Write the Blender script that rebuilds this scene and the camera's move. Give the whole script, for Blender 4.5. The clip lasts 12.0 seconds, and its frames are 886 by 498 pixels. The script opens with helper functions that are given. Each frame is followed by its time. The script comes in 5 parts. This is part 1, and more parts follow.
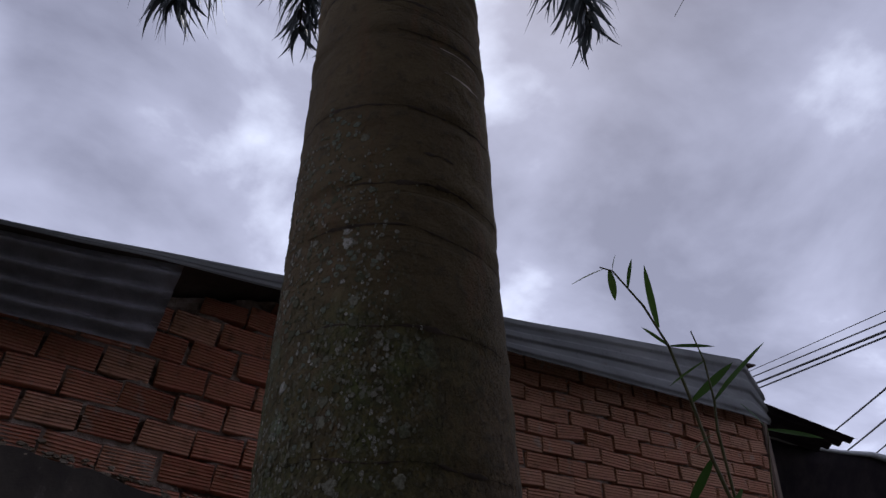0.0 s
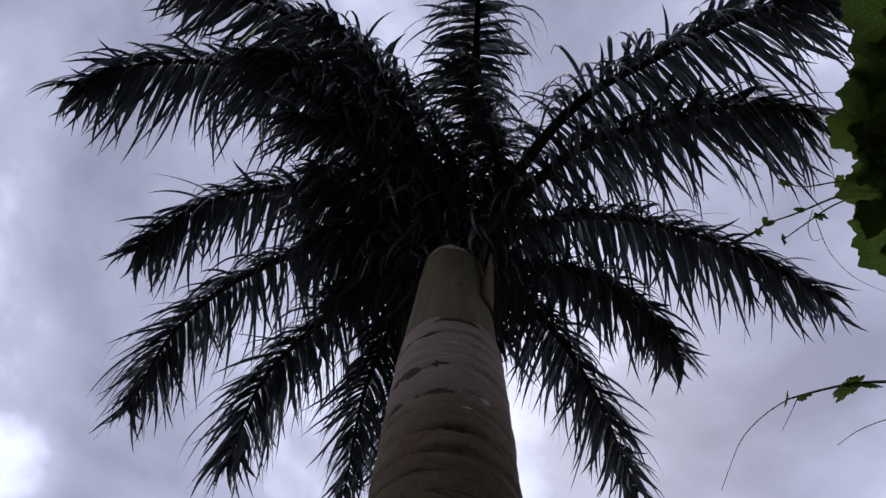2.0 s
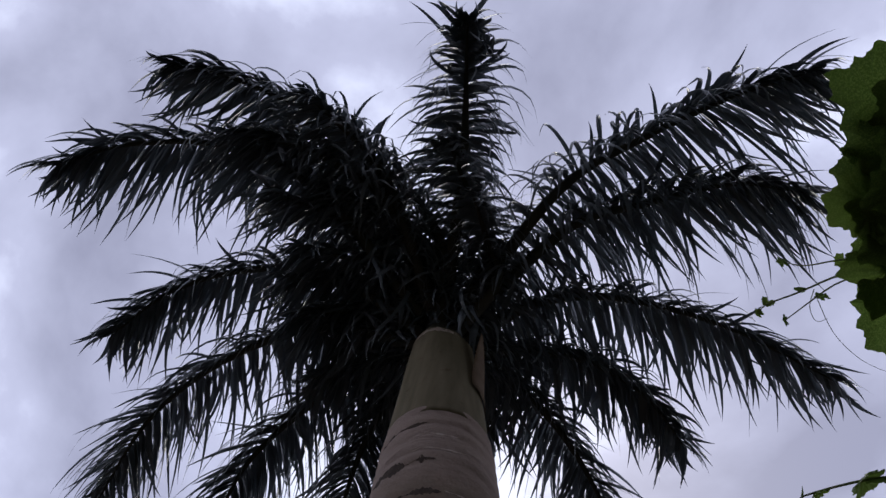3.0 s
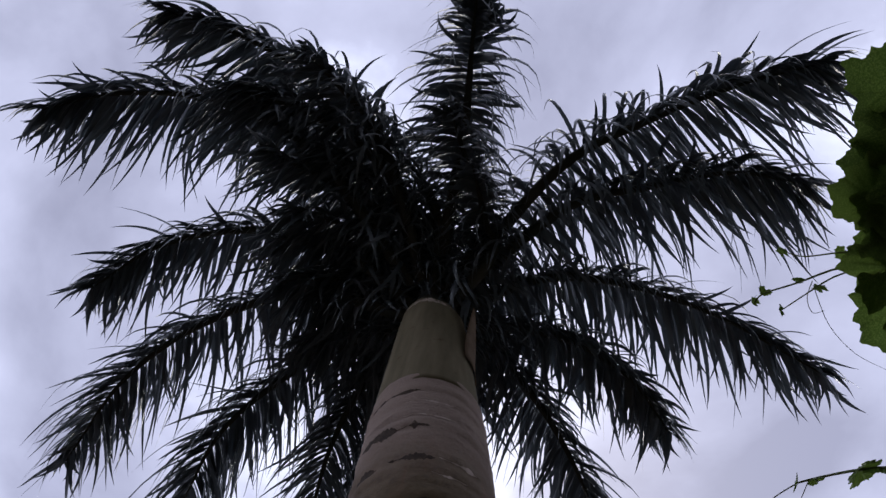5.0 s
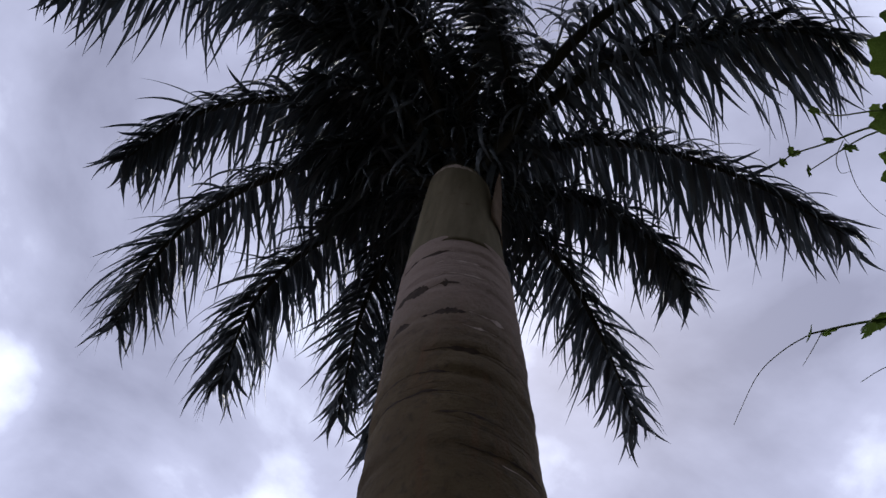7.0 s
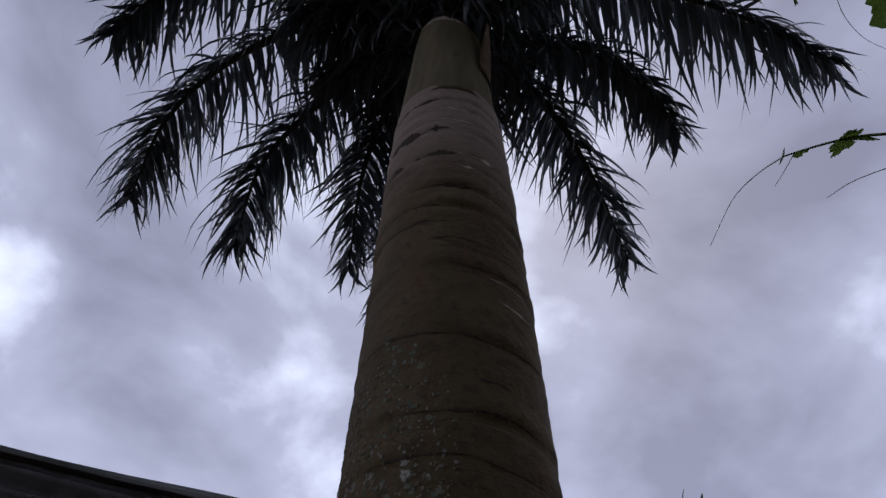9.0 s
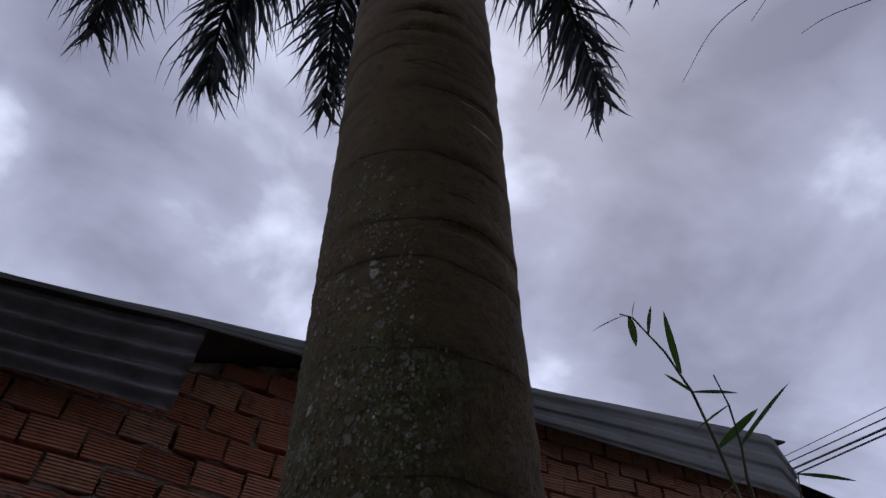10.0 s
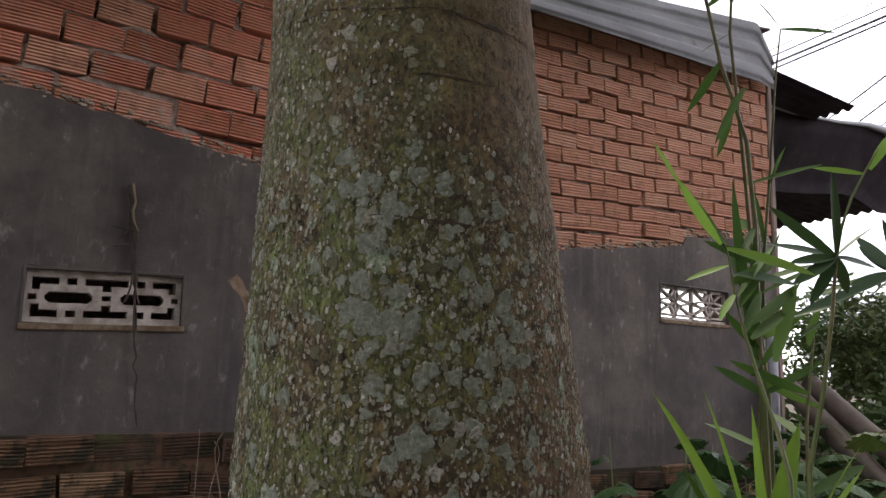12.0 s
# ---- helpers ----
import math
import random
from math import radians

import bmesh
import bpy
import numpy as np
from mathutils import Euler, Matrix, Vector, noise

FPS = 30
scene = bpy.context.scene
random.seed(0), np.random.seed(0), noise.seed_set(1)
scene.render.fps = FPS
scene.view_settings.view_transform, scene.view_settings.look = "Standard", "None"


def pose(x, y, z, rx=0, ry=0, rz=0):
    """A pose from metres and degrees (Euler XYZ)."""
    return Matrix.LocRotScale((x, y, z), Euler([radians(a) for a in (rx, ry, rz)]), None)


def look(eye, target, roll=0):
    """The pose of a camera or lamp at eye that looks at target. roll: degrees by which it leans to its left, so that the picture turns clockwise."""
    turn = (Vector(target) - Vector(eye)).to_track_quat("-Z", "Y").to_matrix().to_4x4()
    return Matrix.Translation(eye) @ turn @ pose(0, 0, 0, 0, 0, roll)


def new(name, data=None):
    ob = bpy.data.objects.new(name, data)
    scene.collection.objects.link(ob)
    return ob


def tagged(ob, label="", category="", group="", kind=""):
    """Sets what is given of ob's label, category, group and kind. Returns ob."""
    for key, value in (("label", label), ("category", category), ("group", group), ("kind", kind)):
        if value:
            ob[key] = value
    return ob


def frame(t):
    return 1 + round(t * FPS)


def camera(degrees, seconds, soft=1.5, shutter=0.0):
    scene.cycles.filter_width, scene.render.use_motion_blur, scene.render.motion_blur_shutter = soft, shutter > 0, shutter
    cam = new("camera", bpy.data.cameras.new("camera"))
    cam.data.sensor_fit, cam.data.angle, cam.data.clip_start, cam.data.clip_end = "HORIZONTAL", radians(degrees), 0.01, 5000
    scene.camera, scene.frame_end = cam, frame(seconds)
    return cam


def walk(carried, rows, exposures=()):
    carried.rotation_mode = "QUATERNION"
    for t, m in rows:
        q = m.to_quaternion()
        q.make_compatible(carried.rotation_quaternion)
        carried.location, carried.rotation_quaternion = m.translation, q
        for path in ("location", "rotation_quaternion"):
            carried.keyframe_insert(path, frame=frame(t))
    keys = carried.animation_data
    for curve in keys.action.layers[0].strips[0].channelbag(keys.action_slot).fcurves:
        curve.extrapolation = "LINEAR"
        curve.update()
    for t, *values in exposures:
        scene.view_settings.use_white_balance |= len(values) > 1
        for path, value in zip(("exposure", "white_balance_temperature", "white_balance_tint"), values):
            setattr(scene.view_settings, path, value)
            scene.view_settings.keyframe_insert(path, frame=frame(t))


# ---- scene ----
cam = camera(65.23, 12.0, soft=1.45)
PATH = [
    (0, (0.059, -2.604, 1.575), (0.897, -1.176, 2.691), 3.16),
    (0.5, (0.046, -2.591, 1.606), (0.697, -1.296, 2.984), 5.61),
    (1, (0.052, -2.590, 1.618), (0.537, -1.473, 3.205), 6.51),
    (1.5, (0.030, -2.645, 1.621), (0.367, -1.729, 3.366), 9.08),
    (2, (-0.003, -2.684, 1.610), (0.209, -1.981, 3.470), 14.38),
    (2.5, (0.016, -2.682, 1.662), (0.137, -2.137, 3.583), 18.19),
    (4.5, (0.024, -2.593, 1.767), (0.172, -2.119, 3.704), 15.00),
    (5, (0.002, -2.570, 1.759), (0.187, -2.053, 3.683), 14.76),
    (5.5, (-0.004, -2.592, 1.727), (0.197, -1.998, 3.626), 14.81),
    (6, (-0.001, -2.577, 1.743), (0.212, -1.975, 3.638), 13.57),
    (6.5, (-0.008, -2.595, 1.699), (0.272, -1.895, 3.551), 11.99),
    (7, (-0.006, -2.556, 1.712), (0.325, -1.722, 3.500), 12.12),
    (7.2, (0.009, -2.573, 1.691), (0.386, -1.729, 3.464), 8.00),
    (9, (0.033, -2.584, 1.564), (0.527, -1.477, 3.156), 6.53),
    (9.5, (0.060, -2.588, 1.510), (0.616, -1.372, 2.996), 5.83),
    (10, (0.068, -2.579, 1.476), (0.776, -1.250, 2.792), 4.28),
    (10.5, (0.065, -2.579, 1.465), (0.865, -1.127, 2.584), 2.98),
    (11, (0.076, -2.565, 1.440), (1.000, -1.009, 2.290), 1.85),
    (11.5, (0.087, -2.546, 1.416), (1.094, -0.923, 2.009), 2.16),
    (12, (0.081, -2.549, 1.388), (1.107, -0.864, 1.719), 2.14),
]

EXPOSURES = [(0.0, 0.26, 6380, 8), (1.0, 0.16, 6350, 8), (2.0, 0.52, 6380, 8), (2.5, 0.64, 6380, 8), (4.5, 0.86, 6400, 8), (6.0, 0.88, 6400, 8), (7.0, 0.64, 6350, 8), (9.0, 0.26, 6350, 8),
             (10.5, 0.13, 6420, 8), (11.0, 0.55, 6600, 8), (11.5, 1.02, 6850, 5), (12.0, 2.4, 7700, 4)]
walk(cam, [(t, look(e, g, r)) for t, e, g, r in PATH], EXPOSURES)

# ---- sky and light: a heavy, broken overcast ----
SUN_EL, SUN_ROT = radians(58), radians(40)
world = bpy.data.worlds.new("world")
scene.world = world
world.use_nodes = True
wn, wl = world.node_tree.nodes, world.node_tree.links
wn.clear()


def wnode(kind, **vals):
    n = wn.new(kind)
    for k, v in vals.items():
        n.inputs[k].default_value = v
    return n


sky = wn.new("ShaderNodeTexSky")
sky.sky_type, sky.sun_disc = "NISHITA", False
sky.sun_elevation, sky.sun_rotation = SUN_EL, SUN_ROT
tc = wn.new("ShaderNodeTexCoord")
sep = wn.new("ShaderNodeSeparateXYZ")
wl.new(tc.outputs["Generated"], sep.inputs[0])
up = wn.new("ShaderNodeMath")
up.operation = "MAXIMUM"
up.inputs[1].default_value = 0.0
wl.new(sep.outputs["Z"], up.inputs[0])
lift = wn.new("ShaderNodeMath")
lift.operation = "ADD"
lift.inputs[1].default_value = 0.45
wl.new(up.outputs[0], lift.inputs[0])
flat = wn.new("ShaderNodeVectorMath")
flat.operation = "DIVIDE"
wl.new(tc.outputs["Generated"], flat.inputs[0])
wl.new(lift.outputs[0], flat.inputs[1])
big = wnode("ShaderNodeTexNoise", Scale=2.9, Detail=8.0, Roughness=0.52, Distortion=0.25)
shift = wn.new("ShaderNodeVectorMath")
shift.operation = "ADD"
shift.inputs[1].default_value = (3.1, 7.4, 0.6)
wl.new(flat.outputs[0], shift.inputs[0])
wl.new(shift.outputs[0], big.inputs["Vector"])
ramp = wn.new("ShaderNodeValToRGB")
ramp.color_ramp.elements[0].position, ramp.color_ramp.elements[0].color = 0.34, (0.25, 0.25, 0.345, 1)
ramp.color_ramp.elements[1].position, ramp.color_ramp.elements[1].color = 0.67, (0.88, 0.92, 1.14, 1)
mid = ramp.color_ramp.elements.new(0.52)
mid.color = (0.42, 0.425, 0.57, 1)
# thin spots in the cloud and its heavier banks: direction, width in degrees, how much lighter
BANKS = [((-0.235, 0.755, 0.612), 2.6, 0.17), ((0.065, 0.724, 0.687), 4, 0.05), ((-0.074, 0.750, 0.658), 7, -0.07), ((0.561, 0.185, 0.807), 13, 0.03), ((0.664, 0.308, 0.681), 12, -0.08),
         ((0.185, 0.681, 0.709), 6, -0.09), ((0.109, 0.800, 0.590), 6, 0.04), ((-0.102, 0.11, 0.989), 8, -0.06)]
fac = big.outputs["Fac"]
for way, wide, lighter in BANKS:
    dot = wn.new("ShaderNodeVectorMath")
    dot.operation = "DOT_PRODUCT"
    wl.new(tc.outputs["Generated"], dot.inputs[0])
    dot.inputs[1].default_value = Vector(way).normalized()
    bank = wn.new("ShaderNodeMapRange")
    bank.interpolation_type = "SMOOTHERSTEP"
    for key, v in (("From Min", math.cos(radians(wide * 2))), ("From Max", 1.0), ("To Min", 0.0), ("To Max", lighter)):
        bank.inputs[key].default_value = v
    wl.new(dot.outputs["Value"], bank.inputs[0])
    total = wn.new("ShaderNodeMath")
    total.operation = "ADD"
    wl.new(fac, total.inputs[0])
    wl.new(bank.outputs[0], total.inputs[1])
    fac = total.outputs[0]
wl.new(fac, ramp.inputs["Fac"])
veil = wn.new("ShaderNodeMapRange")
veil.inputs["From Min"].default_value, veil.inputs["From Max"].default_value = 0.2, 0.75
veil.inputs["To Min"].default_value, veil.inputs["To Max"].default_value = 1.36, 0.95
wl.new(up.outputs[0], veil.inputs[0])
cloud = wnode("ShaderNodeBackground", Strength=1.0)
wl.new(ramp.outputs["Color"], cloud.inputs["Color"])
wl.new(veil.outputs[0], cloud.inputs["Strength"])
blue = wnode("ShaderNodeBackground", Strength=0.06)
wl.new(sky.outputs["Color"], blue.inputs["Color"])
mix = wn.new("ShaderNodeMixShader")
mix.inputs["Fac"].default_value = 0.85
wl.new(blue.outputs[0], mix.inputs[1])
wl.new(cloud.outputs[0], mix.inputs[2])
out = wn.new("ShaderNodeOutputWorld")
wl.new(mix.outputs[0], out.inputs["Surface"])

sun = new("sun", bpy.data.lights.new("sun", "SUN"))
sun.data.energy, sun.data.angle, sun.data.color = 0.5, radians(25), (1.0, 0.95, 0.88)
sun.rotation_euler = (radians(90) - SUN_EL, 0, radians(180) - SUN_ROT)


# ---- materials ----
class Nodes:
    """A small node builder round one material."""

    def __init__(self, name, rough=0.8, metal=0.0, spec=0.5):
        self.mat = bpy.data.materials.new(name)
        self.mat.use_nodes = True
        self.tree = self.mat.node_tree
        self.bsdf = self.tree.nodes["Principled BSDF"]
        self.bsdf.inputs["Roughness"].default_value = rough
        self.bsdf.inputs["Metallic"].default_value = metal
        self.bsdf.inputs["Specular IOR Level"].default_value = spec
        self.pos = self.tree.nodes.new("ShaderNodeTexCoord").outputs["Object"]

    def link(self, a, b):
        self.tree.links.new(a, b)

    def mapped(self, scale, offset=(0, 0, 0)):
        m = self.tree.nodes.new("ShaderNodeMapping")
        m.inputs["Scale"].default_value = scale
        m.inputs["Location"].default_value = offset
        self.link(self.pos, m.inputs["Vector"])
        return m.outputs[0]

    def noise(self, scale, detail=6.0, rough=0.6, vec=None, distort=0.0):
        n = self.tree.nodes.new("ShaderNodeTexNoise")
        n.inputs["Scale"].default_value, n.inputs["Detail"].default_value = scale, detail
        n.inputs["Roughness"].default_value, n.inputs["Distortion"].default_value = rough, distort
        self.link(vec or self.pos, n.inputs["Vector"])
        return n.outputs["Fac"]

    def cells(self, scale, vec=None, feature="F1", rand=1.0):
        n = self.tree.nodes.new("ShaderNodeTexVoronoi")
        n.feature = feature
        n.inputs["Scale"].default_value, n.inputs["Randomness"].default_value = scale, rand
        self.link(vec or self.pos, n.inputs["Vector"])
        return n

    def ramp(self, fac, stops):
        n = self.tree.nodes.new("ShaderNodeValToRGB")
        e = n.color_ramp.elements
        while len(e) < len(stops):
            e.new(0.5)
        for el, (p, c) in zip(e, stops):
            el.position = p
            el.color = (*c, 1) if len(c) == 3 else c
        self.link(fac, n.inputs["Fac"])
        return n.outputs["Color"]

    def step(self, fac, lo, hi):
        """0 at lo, 1 at hi, clamped; lo may exceed hi."""
        n = self.tree.nodes.new("ShaderNodeMapRange")
        n.interpolation_type = "SMOOTHSTEP"
        for key, v in (("From Min", min(lo, hi)), ("From Max", max(lo, hi)), ("To Min", 0.0 if lo < hi else 1.0), ("To Max", 1.0 if lo < hi else 0.0)):
            n.inputs[key].default_value = v
        self.link(fac, n.inputs[0])
        return n.outputs[0]

    def mix(self, fac, a, b, kind="MIX"):
        n = self.tree.nodes.new("ShaderNodeMix")
        n.data_type, n.blend_type = "RGBA", kind
        ins = [s for s in n.inputs if s.type == "RGBA"]
        for sock, v in ((n.inputs[0], fac), (ins[0], a), (ins[1], b)):
            if isinstance(v, (int, float)):
                sock.default_value = v
            elif isinstance(v, tuple):
                sock.default_value = (*v, 1) if len(v) == 3 else v
            else:
                self.link(v, sock)
        return [o for o in n.outputs if o.type == "RGBA"][0]

    def math(self, op, a, b=0.0):
        n = self.tree.nodes.new("ShaderNodeMath")
        n.operation = op
        for sock, v in ((n.inputs[0], a), (n.inputs[1], b)):
            if isinstance(v, (int, float)):
                sock.default_value = v
            else:
                self.link(v, sock)
        return n.outputs[0]

    def axis(self, which):
        n = self.tree.nodes.new("ShaderNodeSeparateXYZ")
        self.link(self.pos, n.inputs[0])
        return n.outputs[which]

    def rand(self):
        return self.tree.nodes.new("ShaderNodeObjectInfo").outputs["Random"]

    def color(self, c):
        if isinstance(c, tuple):
            self.bsdf.inputs["Base Color"].default_value = (*c, 1)
        else:
            self.link(c, self.bsdf.inputs["Base Color"])
        return self

    def bump(self, h, strength=0.4, dist=0.01):
        n = self.tree.nodes.new("ShaderNodeBump")
        n.inputs["Strength"].default_value, n.inputs["Distance"].default_value = strength, dist
        self.link(h, n.inputs["Height"])
        self.link(n.outputs[0], self.bsdf.inputs["Normal"])
        return self

    def rough(self, fac, lo, hi):
        n = self.tree.nodes.new("ShaderNodeMapRange")
        n.inputs["To Min"].default_value, n.inputs["To Max"].default_value = lo, hi
        self.link(fac, n.inputs[0])
        self.link(n.outputs[0], self.bsdf.inputs["Roughness"])
        return self


def make_trunk_material():
    m = Nodes("palm_bark", 0.88, spec=0.25)
    fine = m.noise(42, 8, 0.68)
    broad = m.noise(4.5, 5, 0.6)
    streak = m.noise(8, 6, 0.6, m.mapped((3.0, 3.0, 0.3)))
    bark = m.ramp(broad, [(0.3, (0.081, 0.057, 0.028)), (0.55, (0.116, 0.083, 0.040)), (0.75, (0.150, 0.111, 0.056))])
    bark = m.mix(m.math("MULTIPLY", m.step(streak, 0.52, 0.72), 0.7), bark, (0.135, 0.072, 0.034))
    bark = m.mix(m.math("MULTIPLY", m.step(fine, 0.50, 0.66), 0.5), bark, (0.044, 0.033, 0.021))
    # thin scars of fallen leaves
    scar = m.noise(1.0, 3, 0.5, m.mapped((0.9, 0.9, 8.5), (3, 1, 0)))
    line = m.step(m.math("ABSOLUTE", m.math("SUBTRACT", scar, 0.5)), 0.016, 0.004)
    z = m.axis("Z")
    line = m.math("MULTIPLY", line, m.step(z, 1.9, 2.4))
    bark = m.mix(m.math("MULTIPLY", line, 0.2), bark, (0.030, 0.022, 0.016))
    low = m.math("SUBTRACT", 1.0, m.step(m.math("ADD", z, m.math("MULTIPLY", m.noise(3, 5, 0.65), 1.2)), 2.10, 2.85))
    moss = m.math("MULTIPLY", m.step(m.noise(5, 7, 0.7), 0.42, 0.60), low)
    bark = m.mix(m.math("MULTIPLY", moss, 0.7), bark, (0.10, 0.108, 0.034))
    bark = m.mix(m.math("MULTIPLY", m.math("MULTIPLY", m.step(m.noise(70, 6, 0.7), 0.44, 0.58), low), 0.75), bark, (0.032, 0.026, 0.018))
    # bare red-brown bark on the lee side, moss on the weather side
    x = m.axis("X")
    lee = m.step(m.math("ADD", x, m.math("MULTIPLY", m.noise(7, 6, 0.65, m.mapped((1, 1, 0.4))), 0.25)), 0.65, 0.80)
    bark = m.mix(m.math("MULTIPLY", m.math("MULTIPLY", lee, low), 0.85), bark, m.mix(m.step(fine, 0.45, 0.62), (0.135, 0.080, 0.043), (0.082, 0.048, 0.028)))
    wet = m.math("SUBTRACT", 1.0, m.step(m.math("ADD", x, m.math("MULTIPLY", m.noise(6, 6, 0.7), 0.5)), 0.60, 0.80))
    bark = m.mix(m.math("MULTIPLY", m.math("MULTIPLY", wet, low), m.math("MULTIPLY", m.step(m.noise(11, 6, 0.7), 0.44, 0.58), 0.85)), bark, (0.088, 0.112, 0.036))
    # scaly grain of bark and algae, with dark pits between
    grain = m.noise(75, 7, 0.75, m.mapped((1, 1, 0.6), (5, 5, 5)), 0.6)
    bark = m.mix(low, bark, m.mix(1.0, bark, m.ramp(grain, [(0.32, (0.26, 0.26, 0.26)), (0.48, (0.82, 0.82, 0.79)), (0.68, (1.9, 1.85, 1.7))]), "MULTIPLY"))
    pit = m.math("MULTIPLY", m.step(m.noise(190, 4, 0.7, m.mapped((1, 1, 0.5), (2, 7, 5))), 0.56, 0.68), low)
    bark = m.mix(m.math("MULTIPLY", pit, 0.8), bark, (0.024, 0.018, 0.012))
    # crusts of lichen of three sizes, with ragged outlines
    warp = m.tree.nodes.new("ShaderNodeTexNoise")
    warp.inputs["Scale"].default_value, warp.inputs["Detail"].default_value = 110, 4
    m.link(m.pos, warp.inputs["Vector"])
    sc = m.tree.nodes.new("ShaderNodeVectorMath")
    sc.operation = "SCALE"
    sc.inputs["Scale"].default_value = 0.010
    m.link(warp.outputs["Color"], sc.inputs[0])
    wv = m.tree.nodes.new("ShaderNodeVectorMath")
    m.link(m.mapped((1, 1, 0.72)), wv.inputs[0])
    m.link(sc.outputs[0], wv.inputs[1])
    vec = wv.outputs[0]

    def crust(scale, keep, size):
        c = m.cells(scale, vec)
        s = m.tree.nodes.new("ShaderNodeSeparateColor")
        m.link(c.outputs["Color"], s.inputs[0])
        on = m.math("GREATER_THAN", s.outputs[0], keep)
        lim = m.math("MULTIPLY", m.math("ADD", s.outputs[1], 0.35), size)
        edge = m.math("SUBTRACT", lim, c.outputs["Distance"])
        return m.math("MULTIPLY", m.math("MULTIPLY", m.step(edge, 0.0, 0.06), on), low), s.outputs[2]

    a1, t1 = crust(230, 0.55, 0.50)
    a2, t2 = crust(125, 0.70, 0.46)
    a3, _ = crust(52, 0.9, 0.46)
    a4, _ = crust(25, 0.94, 0.44)
    lee_up = m.math("MULTIPLY", m.step(z, 1.50, 1.85), m.step(m.math("ADD", x, m.math("MULTIPLY", m.noise(5, 5, 0.65), 0.2)), 0.54, 0.68))
    shy = m.math("SUBTRACT", 1.0, lee_up)
    a3, a4 = m.math("MULTIPLY", a3, shy), m.math("MULTIPLY", a4, shy)
    zone = m.step(m.noise(4.2, 5, 0.65, m.mapped((1, 1, 0.8), (2, 0, 9))), 0.30, 0.50)
    zone = m.math("MULTIPLY", zone, shy)
    a1, a2 = m.math("MULTIPLY", a1, zone), m.math("MULTIPLY", a2, zone)
    pale = m.mix(t1, (0.15, 0.135, 0.095), (0.30, 0.285, 0.22))
    bark = m.mix(m.math("MULTIPLY", a1, 0.85), bark, pale)
    bark = m.mix(m.math("MULTIPLY", a2, 0.9), bark, m.mix(t2, (0.17, 0.17, 0.115), (0.32, 0.32, 0.25)))
    speck = m.step(m.noise(150, 3, 0.6), 0.42, 0.6)
    grey = m.mix(speck, (0.16, 0.185, 0.125), (0.31, 0.345, 0.26))
    bark = m.mix(m.math("MULTIPLY", a3, 0.85), bark, grey)
    bark = m.mix(m.math("MULTIPLY", a4, 0.75), bark, m.mix(speck, (0.15, 0.20, 0.12), (0.27, 0.33, 0.235)))
    young = m.step(m.math("ADD", z, m.math("MULTIPLY", broad, 0.3)), 3.12, 3.62)
    bark = m.mix(m.math("MULTIPLY", young, 0.75), bark, (0.35, 0.268, 0.224))
    m.color(bark)
    h = m.math("ADD", m.math("MULTIPLY", fine, 0.6), m.math("ADD", m.math("MULTIPLY", a1, 0.4), m.math("ADD", m.math("MULTIPLY", a2, 0.5), m.math("MULTIPLY", a3, 0.4))))
    h = m.math("SUBTRACT", h, m.math("ADD", m.math("MULTIPLY", line, 0.1), m.math("MULTIPLY", pit, 0.7)))
    m.bump(h, 1.0, 0.012)
    return m.mat


def make_lichen_material():
    m = Nodes("lichen_crust", 0.95, spec=0.15)
    r = m.tree.nodes.new("ShaderNodeNewGeometry").outputs["Random Per Island"]
    c = m.ramp(r, [(0.0, (0.080, 0.078, 0.042)), (0.3, (0.15, 0.142, 0.092)), (0.55, (0.24, 0.228, 0.17)), (0.75, (0.28, 0.258, 0.212)), (0.90, (0.36, 0.335, 0.29)), (1.0, (0.50, 0.475, 0.42))])
    n = m.noise(240, 6, 0.75)
    c = m.mix(m.math("MULTIPLY", m.step(n, 0.44, 0.60), 0.7), c, (0.085, 0.08, 0.055))
    return m.color(c).bump(n, 0.6, 0.004).mat


def make_crownshaft_material():
    m = Nodes("crownshaft_skin", 0.8, spec=0.15)
    n = m.noise(5, 5, 0.6, m.mapped((4, 4, 0.5)))
    c = m.ramp(n, [(0.3, (0.105, 0.090, 0.050)), (0.6, (0.160, 0.134, 0.080)), (0.8, (0.215, 0.172, 0.112))])
    c = m.mix(m.step(m.noise(22, 6), 0.6, 0.75), c, (0.10, 0.07, 0.035))
    return m.color(c).bump(n, 0.2, 0.004).mat


